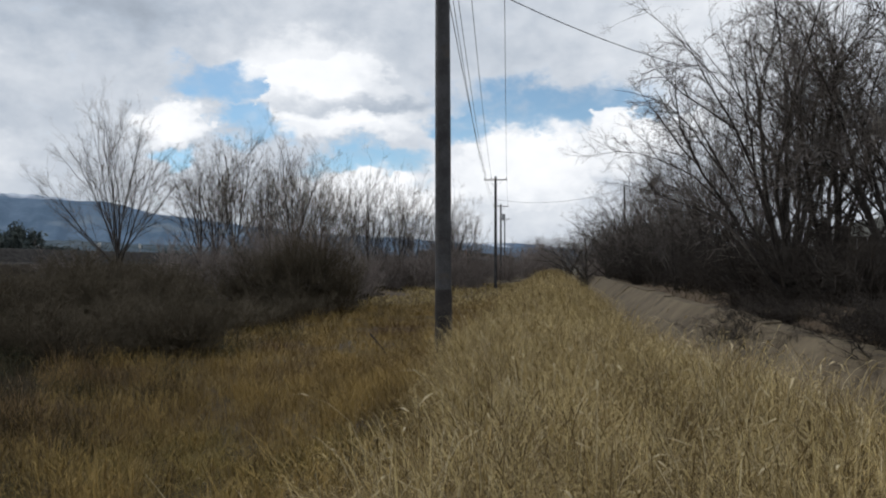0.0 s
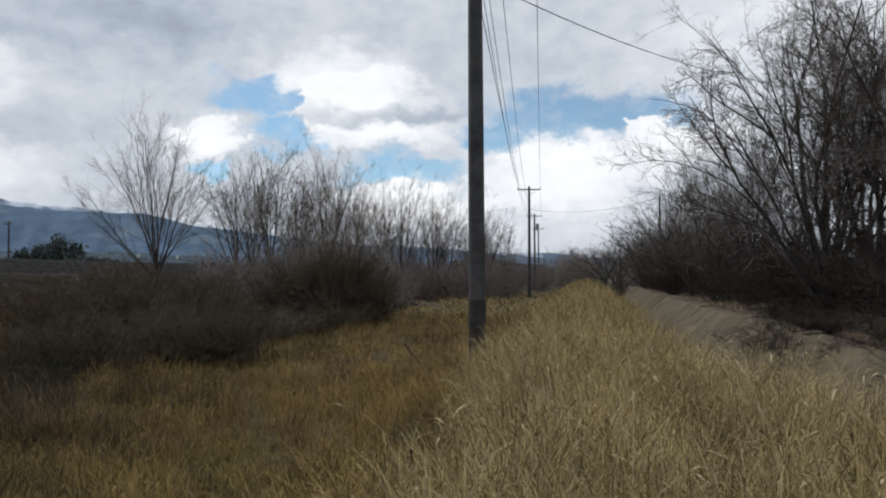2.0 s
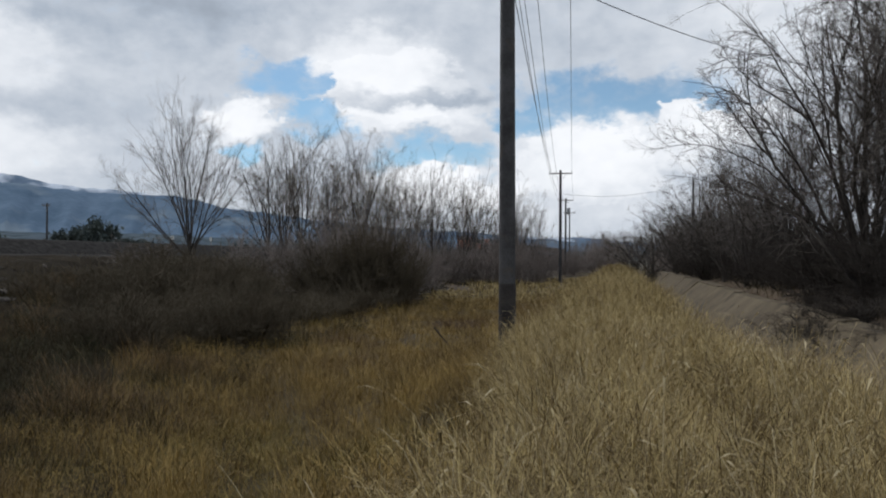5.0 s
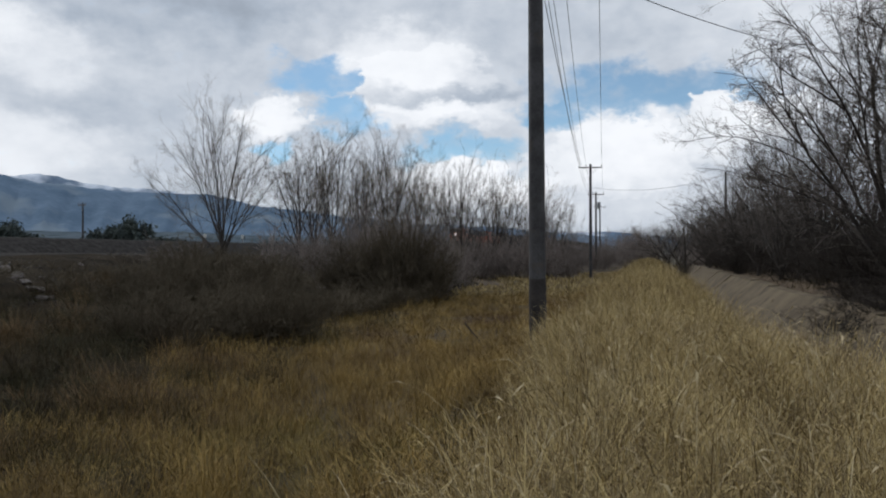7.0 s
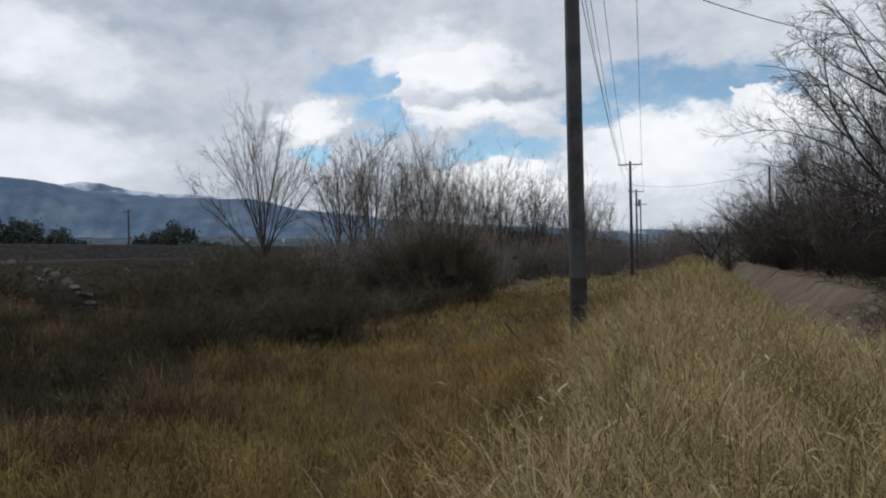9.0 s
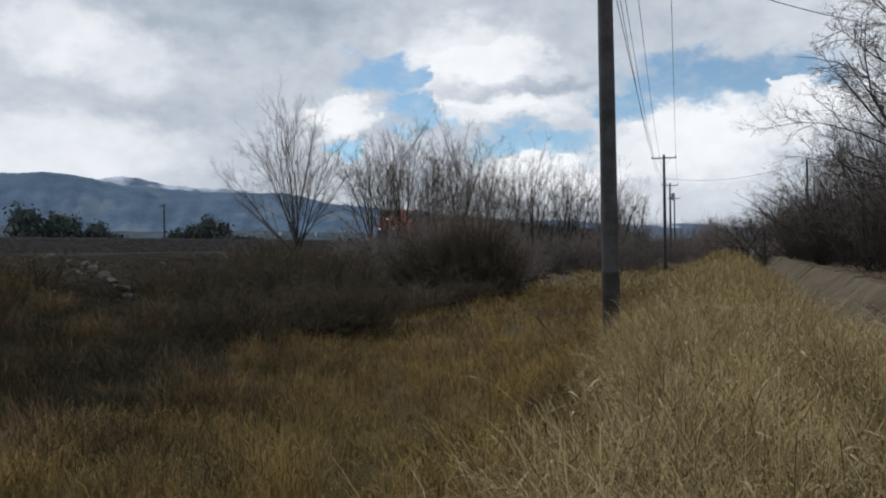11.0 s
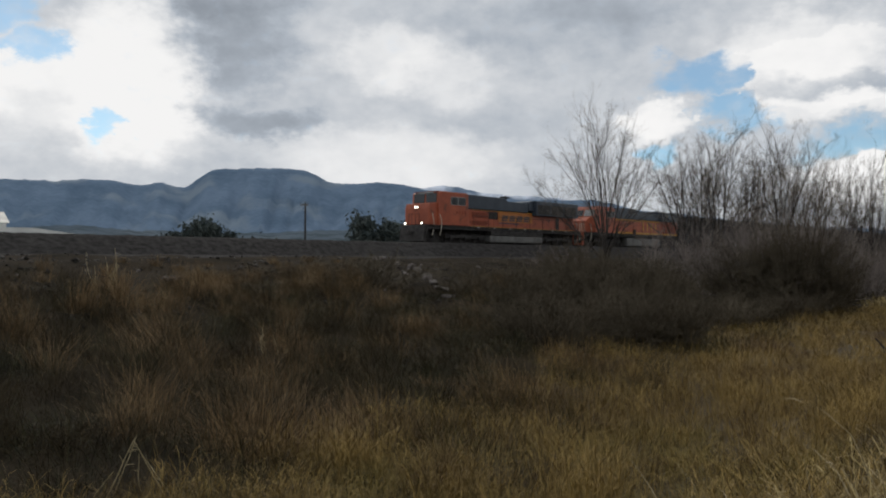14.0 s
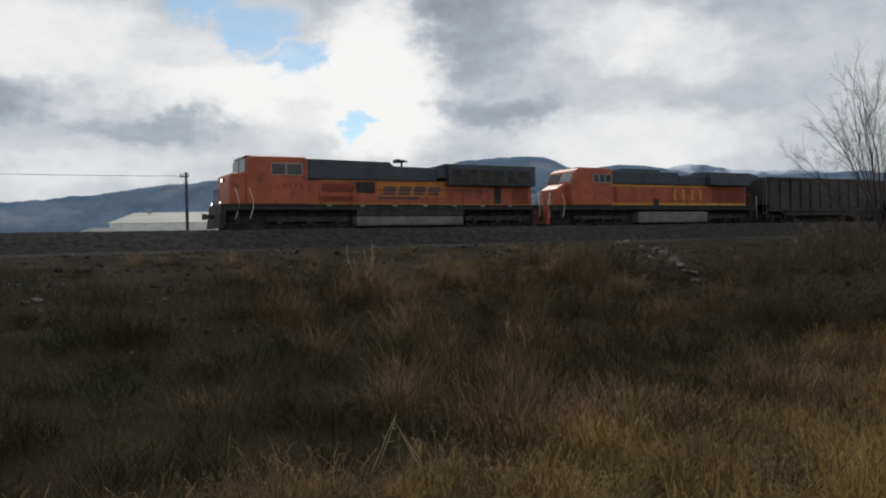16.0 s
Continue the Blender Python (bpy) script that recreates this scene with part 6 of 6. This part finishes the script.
def make_stones():
    r = random.Random(9)
    kinds = [stone_mesh(k, r.uniform(0.5, 0.8)) for k in range(5)]
    heap = [(35.6, -0.75, 0.5), (35.1, -0.95, 0.45), (36.6, -0.5, 0.35), (34.5, -1.5, 0.55), (34.0, -1.9, 0.5), (33.4, -2.4, 0.6), (33.1, -2.9, 0.5), (33.8, -2.2, 0.35), (32.6, -2.8, 0.3),
            (37.6, -0.1, 0.35), (38.1, -0.2, 0.4), (51.9, -1.7, 0.6), (51.2, -1.5, 0.35), (36.0, -1.2, 0.3), (30.8, -0.7, 0.25), (35.4, -1.3, 0.35), (34.8, -1.1, 0.3)]
    heap += [(r.uniform(32.5, 38), r.uniform(-2.9, -0.3), r.uniform(0.15, 0.3)) for _ in range(16)]
    heap += [(r.uniform(40, 78), r.uniform(-3.5, 0.2), r.uniform(0.10, 0.28)) for _ in range(24)]
    heap += [(r.uniform(66, 75), r.uniform(-8.5, -6.5), r.uniform(0.10, 0.2)) for _ in range(8)]
    for az, el, s in heap:
        x, y, d = slope_hit(az, el)
        o = new("stone", kinds[r.randrange(5)])
        o.matrix_basis = Matrix.Translation((x, y, land_at(x, y) + s * 0.15)) @ pose(0, 0, 0, r.uniform(-20, 20), r.uniform(-20, 20), r.uniform(0, 360)) @ Matrix.Scale(s, 4)
        tagged(o, "pale grey broken stone on the railway bank", "stone", "stones on the bank")


make_stones()


def make_gravel():
    """Loose small stones on the bare top of the bank, in one mesh."""
    r = np.random.RandomState(77)
    n = 5200
    x, y = r.uniform(-30, -9, n), r.uniform(0, 34, n)
    w = slope_w(x, y)
    keep = (w > 0.2) & (w < 0.62) & (ripple(x, y, 3, 31) + r.normal(0, 0.5, n) > 0.1)
    x, y = x[keep], y[keep]
    n = len(x)
    s = np.exp(r.normal(-2.9, 0.45, n))
    base = np.array([(1, 0, 0), (0, 1, 0), (-1, 0, 0), (0, -1, 0), (0.2, 0.1, 0.8), (0, 0, -0.7)])
    V = base[None] * r.uniform(0.6, 1.3, (n, 6, 3)) * s[:, None, None]
    a = r.uniform(0, 6.28, n)
    V = np.stack([V[..., 0] * np.cos(a)[:, None] - V[..., 1] * np.sin(a)[:, None], V[..., 0] * np.sin(a)[:, None] + V[..., 1] * np.cos(a)[:, None], V[..., 2]], -1)
    V += np.stack([x, y, land(x, y) + s * 0.2], 1)[:, None, :]
    f = np.array([(0, 1, 4), (1, 2, 4), (2, 3, 4), (3, 0, 4), (1, 0, 5), (2, 1, 5), (3, 2, 5), (0, 3, 5)])
    F = (np.arange(n)[:, None, None] * 6 + f[None]).reshape(-1, 3)
    tagged(part("gravel", arrays("gravel", V.reshape(-1, 3), F), M_GRAVEL), "loose dark grey gravel on the railway bank", "gravel", kind="stuff")


make_gravel()


def dead_stalks(az, el, height, n, seed, m, label, spread=0.35, thick=0.008):
    r = np.random.RandomState(seed)
    x, y, d = slope_hit(az, el)
    thing = holder("dead_weed", Matrix.Translation((x, y, land_at(x, y))))
    for k in range(n):
        a, tilt = r.uniform(0, 6.28), abs(r.normal(0, spread))
        way = np.array([math.cos(a) * math.sin(tilt), math.sin(a) * math.sin(tilt), math.cos(tilt)])
        ln = limb_line(r, np.array([r.normal(0, 0.12), r.normal(0, 0.12), -0.05]), way, height * r.uniform(0.6, 1.1), thick, 6, 0.10, -0.05, 0.4)
        br = shoots(r, (ln[0][None], ln[1][None]), 3, 0.4, 0.95, 0.22, 0.004, (25, 60), 3, 0.1, -0.02)
        part("stalk", tube_mesh("stalk", [ln, br], 5), m, thing)
    tagged(thing, label, "weed")


x, y, d = slope_hit(54.2, -15.6)
leaning = holder("dead_weed", Matrix.Translation((x, y, land_at(x, y))))
r = np.random.RandomState(3)
across, away = unit(np.array([-y, x, 0.0])), unit(np.array([x, y, 0.0]))
for a, b, top, b2 in ((0.30, 0.0, 0.62, -0.02), (0.20, 0.15, 0.66, -0.01), (-0.34, 0.05, 0.60, 0.0), (-0.42, -0.1, 0.36, -0.12), (0.42, 0.1, 0.30, 0.2), (-0.1, 0.2, 0.5, 0.03)):
    p = across * a + away * b + np.array([0, 0, -0.04])
    q = across * b2 + away * 0.04 + np.array([0, 0, top]) - p
    ln = limb_line(r, p, unit(q), float(np.linalg.norm(q)), 0.008, 6, 0.05, 0.0, 0.5)
    tw = shoots(r, (ln[0][None], ln[1][None]), 2, 0.5, 0.95, 0.2, 0.004, (25, 60), 3, 0.1, -0.02)
    part("stalk", tube_mesh("stalk", [ln, tw], 5), M_PALE, leaning)
tagged(leaning, "bleached broken weed stalks leaning together at the foot of the bank", "weed")
x, y, d = slope_hit(4.65, -7.1)
fallen = holder("fallen_branch", Matrix.Translation((x, y, land_at(x, y))))
r = np.random.RandomState(5)
for p, q, b in (((-0.20, 0.1, 0.78), (0.28, -0.1, 0.12), 0.02), ((-0.02, 0.02, 0.46), (-0.06, 0.05, 0.74), 0.011), ((0.1, -0.03, 0.36), (0.18, 0.0, 0.52), 0.009)):
    q = np.array(q) - np.array(p)
    part("stick", tube_mesh("stick", [limb_line(r, np.array(p), unit(q), float(np.linalg.norm(q)), b, 6, 0.05, 0.0, 0.6)], 6), M_TIE, fallen)
tagged(fallen, "dark fallen branch leaning in the dry grass", "branch")
dead_stalks(56.0, -2.6, 1.2, 7, 6, M_PALE, "tuft of pale tall weeds on the bank", 0.15)
dead_stalks(45.5, -7.6, 0.9, 5, 7, M_PALE, "tuft of pale tall weeds on the bank", 0.2)
dead_stalks(-19.2, -8.0, 1.15, 4, 8, M_PALE, "tall pale plumed grass stalks by the canal", 0.12)
dead_stalks(-6.4, -8.0, 1.1, 4, 9, M_PALE, "tall pale plumed grass stalks on the berm", 0.1)
dead_stalks(-23.5, -11.0, 1.1, 4, 10, M_PALE, "tall pale plumed grass stalks by the canal", 0.2)


def make_posts():
    """Small white markers and cabinets along the railway."""
    for az, d, h, wd in ((23.1, 90, 0.35, 0.4), (20.6, 95, 0.4, 0.28), (13.4, 92, 0.7, 0.25)):
        x, y = polar(az, d)
        z = land_at(x, y)
        t = holder("marker_post", Matrix.Translation((x, y, z)))
        part("post", boxes((-0.05, 0.05, -0.05, 0.05, -0.3, h + 1.0), bevel=0.01), M_STEEL, t)
        part("plate", boxes((-wd / 2, wd / 2, -0.09, -0.05, h + 0.55, h + 0.95), bevel=0.01), M_WHITEWALL, t)
        tagged(t, "small white marker on a post beside the railway", "marker post", "railway markers")


make_posts()


# ---------------------------------------------------------------- what moves
SPEED = 17.42      # metres a second
START = -290.65     # where the front platform of the train is at 0 s, along the track


def motions():
    yaw = math.degrees(math.atan2(TU[1], TU[0]))
    offset = [(LEAD, -11.0), (SECOND, -11.0 - 23.0)] + [(c, -23.0 - 22.9 - 8.0 - k * 17.0) for k, c in enumerate(CARS)]
    for ob, off in offset:
        rows = []
        for k in range(17):
            x, y, z = track_point(START + SPEED * k + off)
            rows.append((float(k), pose(x, y, z, 0, 0, yaw)))
        walk(ob, rows)
    for w, ax, k in WHEELSETS:
        turn = math.degrees(SPEED / WHEEL_R) / FPS
        walk(w, [(f / FPS, pose(ax, 0, WHEEL_R, 0, (f * turn + k * 40) % 360, 0)) for f in range(0, 481)])


motions()
